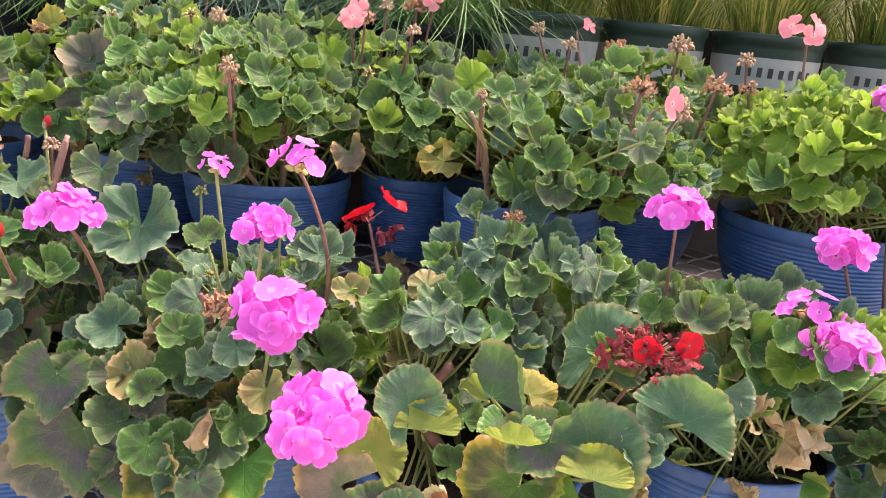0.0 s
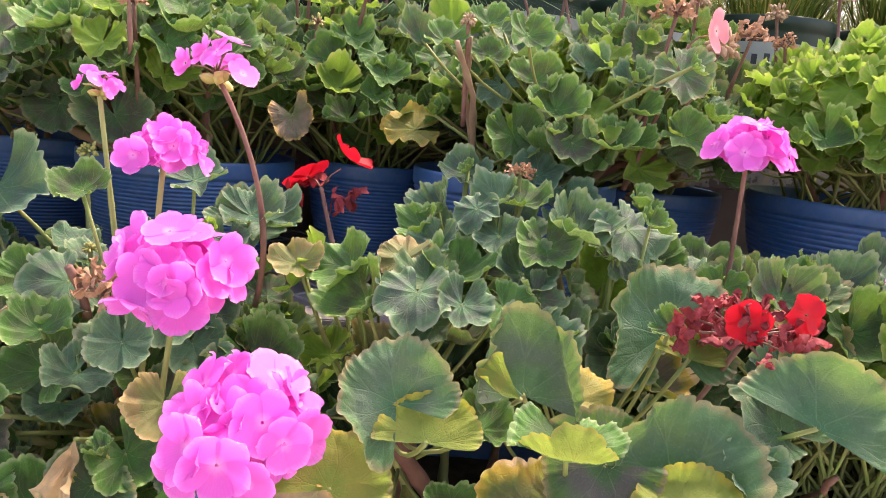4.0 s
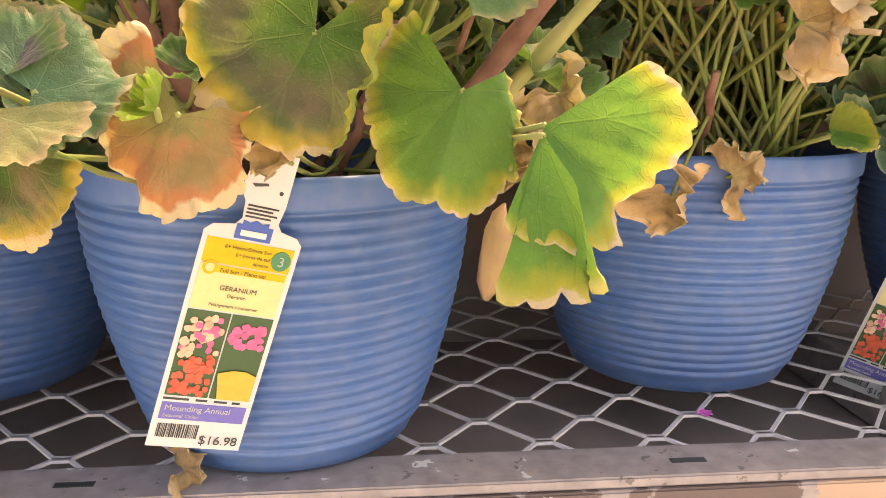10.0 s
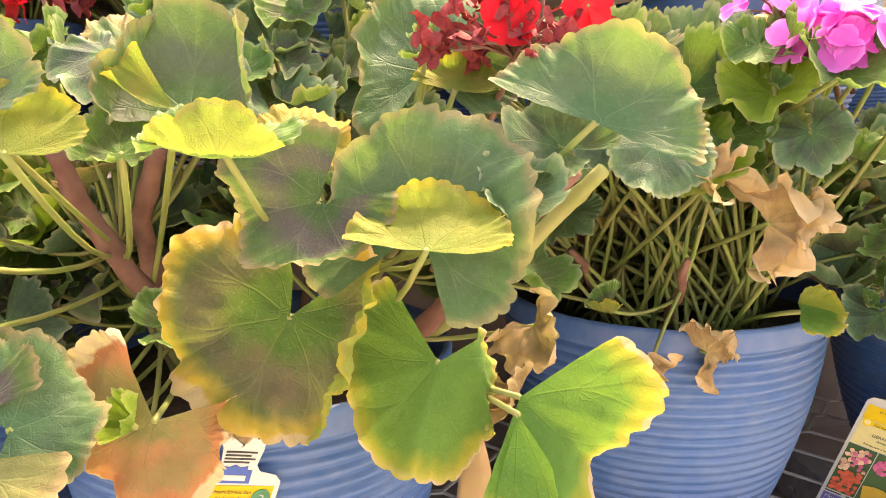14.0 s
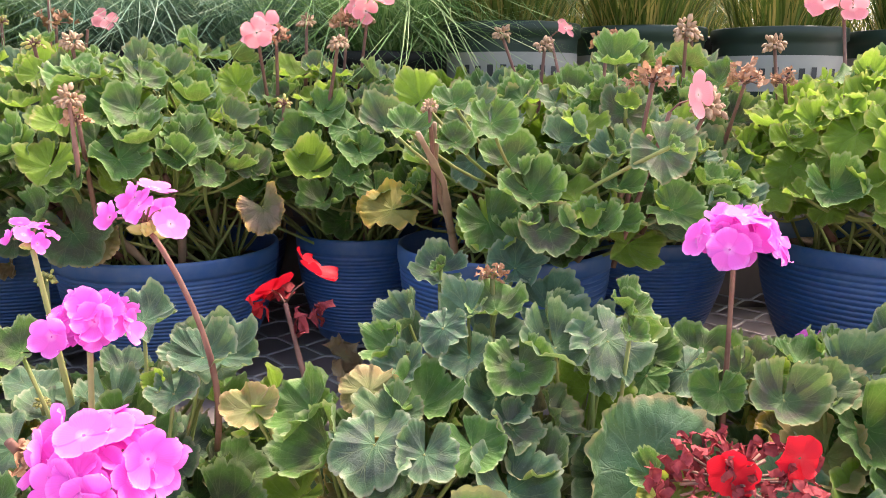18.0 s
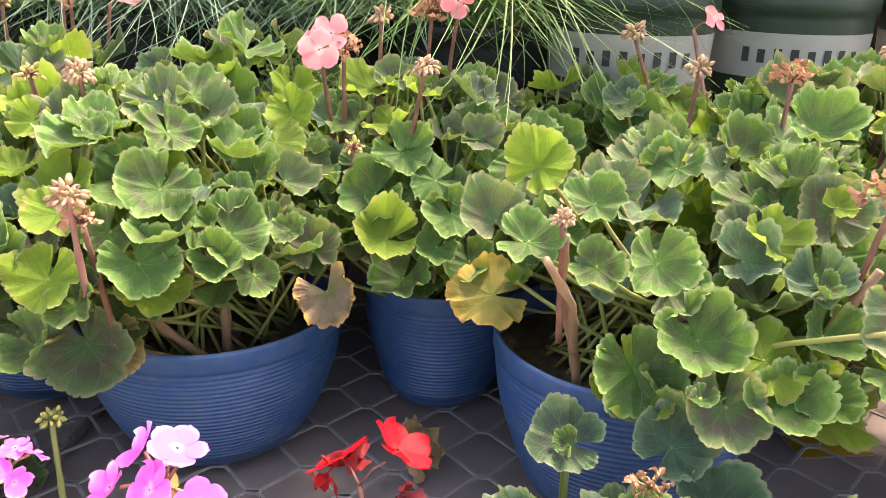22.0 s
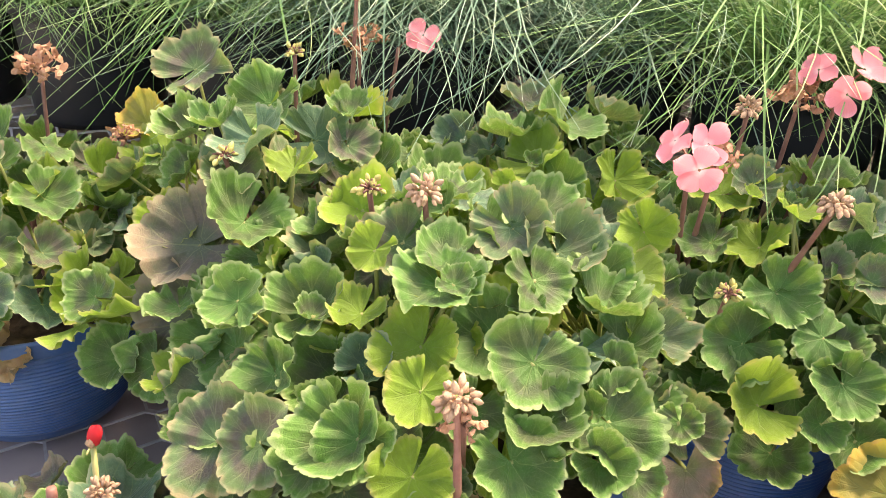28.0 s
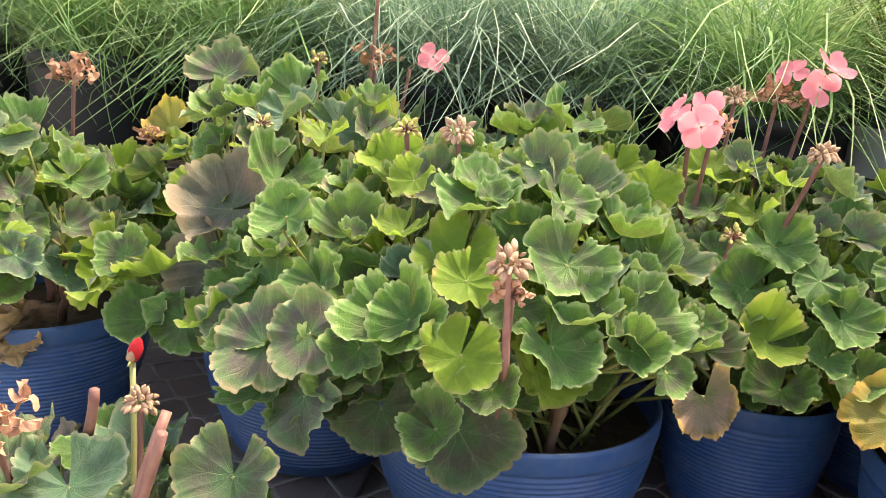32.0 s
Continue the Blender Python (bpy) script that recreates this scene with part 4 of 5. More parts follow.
HERO_C1 = [
    (-0.113, 0.800, 0.712, 0.050, 0.10, -0.85, 0.50, -100, FRESH, "fanwide"),
    (-0.150, 0.805, 0.640, 0.056, 0.15, -0.90, 0.40, -80, GREEN, "fanwide"),
    (-0.150, 0.795, 0.772, 0.038, 0.00, -0.90, 0.40, -90, DRY, "wedge"),
    (-0.133, 0.830, 0.832, 0.025, 0.10, -0.80, 0.60, -90, BLUISH, "a"),
    (-0.201, 0.850, 0.829, 0.026, 0.00, -0.50, 0.80, 120, GREEN, "b"),
    (-0.163, 0.840, 0.714, 0.032, 0.00, -0.80, 0.60, 30, BLUISH, "a"),
    (-0.089, 0.850, 0.733, 0.028, 0.00, -0.80, 0.60, -60, BLUISH, "a"),
    (-0.197, 0.820, 0.722, 0.027, 0.00, -0.90, 0.40, -90, MAUVE, "a"),
    (-0.058, 0.950, 0.910, 0.032, 0.00, -0.50, 0.90, 10, BLUISH, "a"),
]
HERO_L2 = [
    (-0.226, 1.140, 0.993, 0.027, 0.10, -0.75, 0.70, 160, GREEN, "f"),
    (-0.303, 1.100, 1.036, 0.023, 0.00, -0.80, 0.60, -90, GREEN, "f"),
    (-0.351, 1.080, 1.047, 0.030, -0.10, -0.80, 0.60, 160, ZONED, "flat"),
    (-0.223, 1.190, 1.106, 0.028, 0.00, -0.70, 0.70, 60, LIME, "e"),
    (-0.226, 1.170, 1.097, 0.032, 0.00, -0.70, 0.70, -110, GREEN, "a"),
    (-0.307, 1.220, 1.130, 0.029, 0.10, -0.70, 0.70, -120, ZONED, "f"),
    (-0.176, 1.200, 1.004, 0.025, 0.00, -0.80, 0.60, -60, GREEN, "f"),
    (-0.095, 1.200, 1.034, 0.026, 0.10, -0.70, 0.70, 100, ZONED, "c"),
    (-0.088, 1.212, 0.992, 0.029, 0.20, -0.95, 0.25, -65, BLUSH, "fanwide"),
]
HERO_L3 = [
    (-0.250, 1.130, 0.975, 0.036, 0.10, -0.92, 0.30, -75, OLIVE, "fan"),
    (-0.255, 1.120, 0.977, 0.039, 0.20, -0.90, 0.40, -60, ZONED, "fold"),
    (-0.312, 1.120, 0.984, 0.034, 0.00, -0.95, 0.30, -100, ZONED, "flat"),
    (-0.200, 1.190, 1.046, 0.027, 0.00, -0.60, 0.80, 150, LIME, "c"),
    (-0.146, 1.210, 1.036, 0.022, 0.00, -0.70, 0.70, 0, GREEN, "f"),
    (-0.356, 1.170, 1.091, 0.030, 0.00, -0.60, 0.80, 60, GREEN, "c"),
    (-0.407, 1.160, 1.095, 0.023, 0.00, -0.60, 0.80, 120, GREEN, "f"),
    (-0.304, 1.140, 1.076, 0.020, 0.00, -0.60, 0.80, 60, BLUISH, "c"),
    (-0.167, 1.240, 1.118, 0.026, 0.00, -0.70, 0.70, -60, GREEN, "f"),
]
HERO_R1 = [
    (0.052, 1.236, 0.988, 0.037, -0.05, -0.62, 0.78, 180, YELLOW, "flat"),
    (0.054, 1.150, 1.085, 0.026, 0.00, -0.70, 0.70, 100, ZONED, "c"),
    (0.078, 1.110, 1.084, 0.024, 0.00, -0.60, 0.80, 0, GREEN, "f"),
    (0.122, 1.130, 1.107, 0.022, 0.00, -0.60, 0.80, 60, GREEN, "f"),
    (0.124, 1.100, 1.072, 0.020, 0.00, -0.70, 0.70, -20, GREEN, "f"),
    (0.085, 1.220, 1.109, 0.029, 0.00, -0.80, 0.50, 60, LIME, "fold"),
    (0.157, 1.100, 0.996, 0.033, 0.00, -0.85, 0.50, -70, GREEN, "d"),
    (0.140, 1.180, 1.105, 0.024, 0.00, -0.70, 0.70, 100, ZONED, "d"),
    (0.156, 1.060, 1.092, 0.024, 0.20, -0.80, 0.60, -90, GREEN, "d"),
]
HERO_M1 = [
    (-0.032, 1.340, 1.046, 0.034, 0.10, -0.80, 0.60, -80, GREEN, "d"),
    (-0.143, 1.320, 1.124, 0.024, 0.00, -0.80, 0.60, -60, LIME, "d"),
    (-0.023, 1.380, 0.951, 0.033, 0.00, -0.80, 0.50, 170, GREEN, "b"),
    (0.018, 1.330, 0.980, 0.031, 0.00, -0.60, 0.80, 0, LIME, "e"),
    (0.022, 1.360, 1.104, 0.027, 0.00, -0.60, 0.80, 0, GREEN, "b"),
    (0.040, 1.380, 1.052, 0.031, 0.00, -0.80, 0.60, -70, GREEN, "a"),
]
HERO_N1 = [
    (-0.491, 1.240, 1.028, 0.054, 0.10, -0.95, 0.30, -90, MAUVE, "flat"),
    (-0.497, 1.260, 1.078, 0.046, 0.10, -0.70, 0.70, -160, MAUVE, "b"),
    (-0.386, 1.090, 1.031, 0.037, 0.00, -0.70, 0.70, 150, ZONED, "flat"),
    (-0.286, 1.080, 1.066, 0.025, 0.00, -0.80, 0.60, -90, GREEN, "f"),
    (-0.394, 1.140, 1.106, 0.023, 0.00, -0.70, 0.70, 100, GREEN, "f"),
    (-0.586, 1.420, 1.183, 0.039, 0.00, -0.70, 0.70, 60, ZONED, "a"),
    (-0.655, 1.430, 1.117, 0.029, 0.00, -0.70, 0.70, 170, YELLOW, "fold"),
]
HERO_R2_ = [
    (0.155, 1.100, 0.992, 0.032, 0.00, -0.80, 0.60, -60, LIME, "a"),
    (0.199, 1.120, 1.025, 0.031, 0.00, -0.70, 0.70, -20, GREEN, "f"),
    (0.175, 1.120, 1.053, 0.029, 0.00, -0.70, 0.70, 60, GREEN, "f"),
    (0.236, 1.080, 1.020, 0.029, 0.00, -0.60, 0.80, -20, LIME, "e"),
    (0.304, 1.050, 1.070, 0.032, 0.00, -0.85, 0.50, -60, ZONED, "flat"),
    (0.291, 1.160, 1.099, 0.029, 0.00, -0.80, 0.50, 90, ZONED, "a"),
    (0.210, 1.060, 0.995, 0.028, 0.00, -0.80, 0.50, -80, ZONED, "b"),
    (0.228, 1.130, 1.071, 0.025, 0.00, -0.60, 0.80, 20, BLUISH, "f"),
    (0.287, 1.200, 1.149, 0.029, 0.00, -0.60, 0.80, 0, GREEN, "c"),
]
HERO_A4 = [
    (0.111, 1.070, 0.955, 0.028, 0.00, -0.55, 0.80, 150, BLUISH, "a"),
    (0.145, 1.020, 0.910, 0.040, 0.00, -0.75, 0.65, -60, BLUISH, "a"),
    (0.181, 1.063, 0.961, 0.029, 0.00, -0.60, 0.80, 60, BLUISH, "a"),
    (0.209, 1.040, 0.929, 0.032, 0.00, -0.70, 0.70, 0, BLUISH, "b"),
    (0.197, 1.000, 0.893, 0.030, 0.00, -0.70, 0.70, -60, BLUISH, "f"),
    (0.240, 0.980, 0.877, 0.036, 0.00, -0.90, 0.30, 70, LIME, "d"),
    (0.124, 0.970, 0.878, 0.030, 0.00, -0.80, 0.50, -90, ZONED, "flat"),
    (0.063, 0.920, 0.895, 0.024, 0.00, -0.70, 0.70, 100, OLIVE, "e"),
    (-0.022, 0.900, 0.887, 0.021, 0.00, -0.60, 0.70, 120, OLIVE, "a"),
]
HERO_C2 = [
    (-0.067, 0.930, 0.917, 0.028, 0.00, -0.50, 0.85, 0, BLUISH, "b"),
    (-0.120, 0.950, 0.939, 0.028, 0.00, -0.50, 0.85, 60, BLUISH, "a"),
    (-0.193, 0.900, 0.929, 0.024, 0.00, -0.50, 0.85, 160, GREEN, "f"),
    (-0.080, 0.900, 0.899, 0.020, 0.00, -0.60, 0.80, -90, BLUISH, "f"),
    (-0.308, 0.990, 0.910, 0.058, 0.00, -0.80, 0.60, -90, BLUISH, "g"),
    (-0.377, 1.030, 0.968, 0.034, 0.00, -0.80, 0.60, -90, ZONED, "k"),
    (-0.320, 0.800, 0.792, 0.048, 0.10, -0.90, 0.20, -100, DUSK, "fanwide"),
    (-0.300, 0.815, 0.720, 0.070, 0.10, -0.95, 0.10, -95, DUSK, "fanwide"),
    (-0.240, 0.810, 0.690, 0.052, 0.00, -0.95, 0.20, -80, DUSK, "fan"),
    (-0.345, 0.830, 0.670, 0.055, 0.20, -0.95, 0.15, -110, MAUVE, "fanwide"),
    (-0.203, 0.780, 0.703, 0.035, 0.00, -0.90, 0.40, -90, AGED, "d"),
]
HERO_C3 = [
    (-0.110, 0.860, 0.846, 0.028, 0.00, -0.80, 0.50, -90, BLUISH, "a"),
    (-0.145, 0.870, 0.824, 0.029, 0.00, -0.80, 0.50, 160, BLUISH, "f"),
    (-0.196, 0.850, 0.799, 0.034, 0.00, -0.70, 0.60, 90, GREEN, "f"),
    (-0.237, 0.870, 0.813, 0.028, 0.00, -0.80, 0.50, 100, DRY, "a"),
    (-0.296, 0.890, 0.816, 0.033, 0.00, -0.70, 0.60, 160, BLUISH, "f"),
    (-0.246, 0.830, 0.788, 0.031, 0.00, -0.70, 0.60, -150, OLIVE, "a"),
    (-0.248, 0.930, 0.847, 0.028, 0.00, -0.70, 0.60, 30, GREEN, "f"),
    (-0.079, 0.970, 0.900, 0.037, 0.00, -0.70, 0.60, 30, BLUISH, "a"),
    (-0.091, 0.800, 0.801, 0.025, 0.00, -0.80, 0.50, -90, OLIVE, "d"),
]
HERO_B2 = [
    (0.251, 0.930, 0.825, 0.035, 0.00, -0.80, 0.50, 170, BLUISH, "a"),
    (0.288, 1.020, 0.892, 0.035, 0.00, -0.60, 0.80, 120, GREEN, "f"),
    (0.344, 1.030, 0.888, 0.033, 0.00, -0.60, 0.80, 20, GREEN, "f"),
    (0.429, 1.050, 0.865, 0.037, 0.00, -0.70, 0.70, 60, GREEN, "a"),
    (0.520, 1.040, 0.896, 0.033, 0.00, -0.60, 0.80, 60, BLUISH, "b"),
    (0.443, 0.980, 0.840, 0.037, 0.00, -0.70, 0.70, -60, GREEN, "f"),
    (0.497, 0.950, 0.831, 0.039, 0.00, -0.70, 0.70, -30, LIME, "f"),
    (0.383, 0.920, 0.825, 0.030, 0.00, -0.80, 0.50, -100, BLUISH, "a"),
]

# ---- geraniums on the lower shelf ----
LOW = "geraniums on the lower shelf"
A = geranium(0.134, 0.954, SHELF, 0.146, 0.213, "large-leaved geranium with browned edges in a tagged blue pot", (0.14, 0.95, 0.20, 0.68, 0.88), 90, 0.034, 3, "front", LOW, HERO_A1 + HERO_A2 + HERO_A3 + HERO_A4, dry=0, bare=((-9, 9, 0.90, 0.84),), clumps=((0.165, 0.98, 0.890, 0.11, 0.07, 0.05, 18, 0.030, (BLUISH, BLUISH, GREEN)), (0.10, 0.90, 0.850, 0.13, 0.06, 0.035, 13, 0.032, (ZONED, BLUISH, GREEN, LIME))))
B = geranium(0.492, 1.09, SHELF, 0.150, 0.213, "crowded geranium with small green leaves in a blue pot", (0.48, 1.02, 0.20, 0.66, 0.87), 120, 0.034, 5, "front", LOW, HERO_B1 + HERO_B2, dry=0, bare=((-9, 9, 0.98, 0.80),), fan=0.7, clumps=((0.41, 1.00, 0.845, 0.15, 0.08, 0.045, 24, 0.031, (BLUISH, GREEN, ZONED)), (0.55, 0.93, 0.845, 0.08, 0.07, 0.05, 14, 0.030, (GREEN, LIME, BLUISH))))
C = geranium(-0.165, 1.07, SHELF, 0.150, 0.213, "geranium with magenta heads and withered leaves in a blue pot", (-0.18, 0.97, 0.22, 0.64, 0.88), 175, 0.031, 8, "left", LOW, HERO_C1 + HERO_C2 + HERO_C3, fan=0.3)
Eg = geranium(-0.53, 1.07, SHELF, 0.150, 0.213, "geranium with red buds and cut stems in a blue pot", (-0.52, 1.04, 0.25, 0.62, 0.95), 160, 0.032, 12, "left", LOW, fan=0.3)
Dg = geranium(0.85, 1.13, SHELF, 0.150, 0.213, "geranium with magenta heads in a blue ribbed pot", (0.80, 1.02, 0.22, 0.64, 0.87), 120, 0.034, 14, "front", LOW)

# ---- geraniums on the middle shelf ----
MID = "geraniums on the middle shelf"
L = geranium(-0.24, 1.33, TIER, 0.136, 0.149, "dense green geranium with tan buds in a blue pot", (-0.27, 1.26, 0.22, 0.955, 1.15), 230, 0.028, 21, "back", MID, HERO_L2 + HERO_L3, bare=((-9, -0.26, 1.30, 0.965), (-0.26, 9, 1.32, 1.02)), dry=0, fan=0.3)
Rg = geranium(0.18, 1.278, TIER, 0.126, 0.164, "leggy geranium with bare stem and yellow leaf in a blue pot", (0.25, 1.26, 0.20, 0.945, 1.13), 200, 0.029, 22, "back", MID, HERO_R1 + HERO_R2_, bare=((-9, 0.19, 1.24, 1.04), (0.19, 9, 1.22, 0.965)), dry=0, fan=0.3)
M = geranium(-0.012, 1.44, TIER, 0.088, 0.149, "geranium with salmon flowers in a smaller blue pot", (-0.03, 1.43, 0.2, 0.935, 1.15), 200, 0.029, 23, "back", MID, HERO_M1, bare=((-9, 9, 1.40, 0.985),), dry=0, fan=0.3)
FR = geranium(0.65, 1.32, TIER, 0.152, 0.168, "sunlit lime-green geranium in a blue ribbed pot", (0.64, 1.30, 0.22, 0.96, 1.15), 230, 0.028, 24, "bright", MID, bare=((-9, 9, 1.25, 0.975),), dry=0, fan=0.3)
N = geranium(-0.47, 1.42, TIER, 0.125, 0.150, "geranium with a dusty mauve leaf in a blue pot", (-0.47, 1.39, 0.22, 0.94, 1.18), 150, 0.032, 25, "back", MID, HERO_N1)
LL = geranium(-0.79, 1.37, TIER, 0.13, 0.150, "geranium with dried heads and an orange leaf in a blue pot", (-0.80, 1.33, 0.20, 0.96, 1.12), 120, 0.034, 26, "back", MID)
R2 = geranium(0.38, 1.46, TIER, 0.12, 0.150, "geranium with dried salmon heads in a shaded blue pot", (0.38, 1.42, 0.19, 0.97, 1.165), 160, 0.030, 27, "back", MID)
F2 = geranium(0.87, 1.42, TIER, 0.12, 0.150, "lime-green geranium in a blue pot by the shelf's end", (0.86, 1.36, 0.22, 0.96, 1.17), 110, 0.034, 28, "bright", MID)
B1 = geranium(-0.25, 1.55, TIER, 0.11, 0.150, "geranium with tan buds in a blue pot behind others", (-0.24, 1.50, 0.18, 0.98, 1.17), 100, 0.031, 29, "back", MID)
B2 = geranium(0.17, 1.57, TIER, 0.10, 0.150, "green geranium with tan buds below the grasses", (0.17, 1.50, 0.15, 0.98, 1.145), 100, 0.030, 30, "back", MID)

put_heads(A, [
    (0.306, 0.796, 0.897, 0.26, 0.86, 0.75, "mixred", 0.046, "red florets among withered dark ones", STEM, 0.0),
    (-0.031, 1.04, 0.949, 0.0, 1.0, 0.86, "red", 0.042, "few bright red florets on a thin umbel", STEM, 0.0),
    (0.158, 1.01, 0.965, 0.16, 1.02, 0.88, "crisp", 0.014, "orange bud cluster", STEMG, 0.0),
])
put_heads(C, [
    (-0.072, 0.764, 0.913, -0.12, 0.86, 0.72, "pink", 0.041, "round magenta-pink flower head", STEMG, 0.0),
    (-0.008, 0.672, 0.846, -0.06, 0.82, 0.70, "pink", 0.042, "round magenta-pink flower head", STEM, 0.02),
    (-0.108, 0.836, 0.975, -0.13, 0.86, 0.78, "pinkdome", 0.030, "magenta-pink flower head over green buds", STEMG, 0.0),
    (-0.093, 0.892, 1.041, -0.06, 0.93, 0.84, "pinkfew", 0.031, "few magenta florets on a curved stalk", STEM, 0.04),
    (-0.192, 0.924, 1.016, -0.18, 0.95, 0.84, "pinkfew", 0.020, "small magenta florets over yellow buds", STEMG, 0.0),
    (-0.200, 0.934, 0.875, -0.2, 0.95, 0.80, "ybud", 0.011, "yellow bud cluster", STEMG, 0.0),
    (-0.26, 1.068, 0.943, -0.25, 1.05, 0.85, "ybud", 0.015, "yellow bud cluster", STEMG, 0.0),
    (-0.16, 0.86, 0.86, -0.16, 0.9, 0.75, "crisp", 0.028, "withered brown umbel", STEM, 0.0),
])
put_heads(B, [
    (0.344, 0.961, 1.015, 0.355, 0.99, 0.80, "pinkdome", 0.040, "magenta-pink flower head on a tall stalk", STEM, 0.0),
    (0.47, 1.098, 0.884, 0.49, 1.05, 0.80, "pinkfew", 0.022, "few small magenta florets", STEM, 0.0),
    (0.537, 0.87, 0.889, 0.45, 1.0, 0.78, "pinkdome", 0.040, "magenta-pink flower head on a slanting stalk", STEM, 0.0),
    (0.511, 0.92, 0.919, 0.46, 1.0, 0.80, "pinkfew", 0.034, "fading magenta florets", STEM, 0.0),
])
put_heads(Dg, [
    (0.554, 1.0, 0.976, 0.62, 1.02, 0.82, "pinkdome", 0.036, "magenta-pink flower head", STEM, 0.0),
    (0.667, 1.20, 1.15, 0.70, 1.15, 0.85, "pinkdome", 0.036, "magenta-pink flower head on a tall stalk", STEM, 0.0),
])
put_heads(Eg, [
    (-0.486, 1.094, 1.01, -0.45, 1.04, 0.86, "redbud", 0.02, "red bud over tan sepals", STEMG, 0.0),
    (-0.464, 1.07, 0.985, -0.45, 1.04, 0.86, "bud", 0.016, "tan bud cluster", STEM, 0.0),
    (-0.52, 1.0, 0.985, -0.52, 1.04, 0.86, "crisp", 0.03, "withered brown flower head", STEM, 0.0),
    (-0.301, 0.79, 0.975, -0.34, 0.95, 0.80, "pinkdome", 0.036, "magenta-pink flower head on a curved stalk", STEM, 0.03),
    (-0.42, 0.86, 0.92, -0.44, 0.95, 0.80, "redbud", 0.024, "red buds", STEM, 0.0),
])
for a, b in (((-0.424, 1.0, 0.955), (-0.415, 1.02, 1.009)), ((-0.491, 1.05, 0.965), (-0.485, 1.05, 0.998)), ((-0.432, 1.0, 0.925), (-0.406, 1.0, 1.006)), ((-0.175, 0.872, 0.835), (-0.185, 0.86, 0.877))):
    t = C if a[0] > -0.3 else Eg
    v, f = tube(bez(a, ((a[0] + b[0]) / 2 + 0.002, a[1], (a[2] + b[2]) / 2), b, 6), [0.0038, 0.0036, 0.0037, 0.0035, 0.0036, 0.0033], 8)
    part("cut_stem", mesh_of("cut_stem", [q - t.matrix_basis.translation for q in map(Vector, v)], f, STEM), t)


def bare_stem(t, pts, r0, r1, mat):
    """A thick jointed stem along a few points."""
    path = []
    for i in range(len(pts) - 1):
        path += [Vector(pts[i]).lerp(Vector(pts[i + 1]), k / 5) for k in range(5)]
    path.append(Vector(pts[-1]))
    n = len(path)
    v, f = tube([q - t.matrix_basis.translation for q in path], [r0 + (r1 - r0) * i / n + (0.0012 if i % 4 == 0 else 0) for i in range(n)], 9)
    part("stem", mesh_of("stem", v, f, mat), t)


bare_stem(A, [(0.125, 0.93, 0.65), (0.112, 0.90, 0.684), (0.074, 0.86, 0.753), (0.055, 0.84, 0.802), (0.05, 0.83, 0.83)], 0.0075, 0.0055, STEM)
bare_stem(A, [(0.09, 0.95, 0.65), (0.079, 0.92, 0.687), (0.078, 0.88, 0.782), (0.10, 0.85, 0.83)], 0.0075, 0.0055, STEM)
bare_stem(A, [(0.22, 0.94, 0.65), (0.266, 0.88, 0.718), (0.31, 0.84, 0.781), (0.339, 0.82, 0.817)], 0.0072, 0.0056, STEM)
bare_stem(A, [(0.23, 0.97, 0.65), (0.286, 0.91, 0.711), (0.347, 0.88, 0.784), (0.367, 0.86, 0.812)], 0.0062, 0.0048, STEMG)
bare_stem(Rg, [(0.13, 1.20, 0.912), (0.12, 1.165, 0.975), (0.1126, 1.126, 1.032), (0.09, 1.083, 1.082)], 0.0040, 0.0026, STEMT)
bare_stem(Rg, [(0.12, 1.165, 0.975), (0.105, 1.14, 1.03), (0.104, 1.11, 1.09)], 0.0034, 0.0022, STEMT)
bare_stem(L, [(-0.24, 1.24, 0.90), (-0.29, 1.20, 0.935), (-0.33, 1.16, 0.96)], 0.0045, 0.0035, STEMT)
bare_stem(L, [(-0.20, 1.26, 0.90), (-0.19, 1.24, 0.96), (-0.20, 1.23, 1.02)], 0.0045, 0.0035, STEMT)
bare_stem(L, [(-0.22, 1.25, 0.90), (-0.25, 1.22, 0.95), (-0.27, 1.20, 1.01)], 0.0042, 0.0034, STEMT)
bare_stem(Rg, [(0.24, 1.22, 0.912), (0.27, 1.12, 0.99), (0.305, 1.10, 1.08)], 0.0042, 0.003, STEMT)
wilt = bud_mesh("closed_leaf", plain("leaf_closed", (0.40, 0.20, 0.15), (0.46, 0.33, 0.15), 2.5, 0.75, 0.6, 0.2), 9)
for v in wilt.vertices:
    v.co = Vector((v.co.x * 0.75, v.co.y * 0.6, v.co.z)) + noise.noise_vector(v.co * 3.1) * 0.07
droop = part("closed_leaf", wilt, A, dir_pose(Vector((0.283, 0.81, 0.662)) - A.matrix_basis.translation, (-0.14, -0.1, -1), 0.058, 0.6), "withered pinkish drooping leaf")
put_heads(L, [
    (-0.228, 1.077, 1.111, -0.223, 1.075, 1.037, "bud", 0.018, "drooping tan seed-like buds", STEM, 0.0),
    (-0.225, 1.085, 1.09, -0.23, 1.12, 0.98, "crisp", 0.016, "dried brown petals", STEM, 0.0),
    (-0.294, 1.227, 1.168, -0.29, 1.24, 1.09, "bud", 0.018, "tan bud head", STEM, 0.0),
    (-0.333, 1.222, 1.166, -0.33, 1.24, 1.09, "ybud", 0.015, "greenish bud head", STEM, 0.0),
])
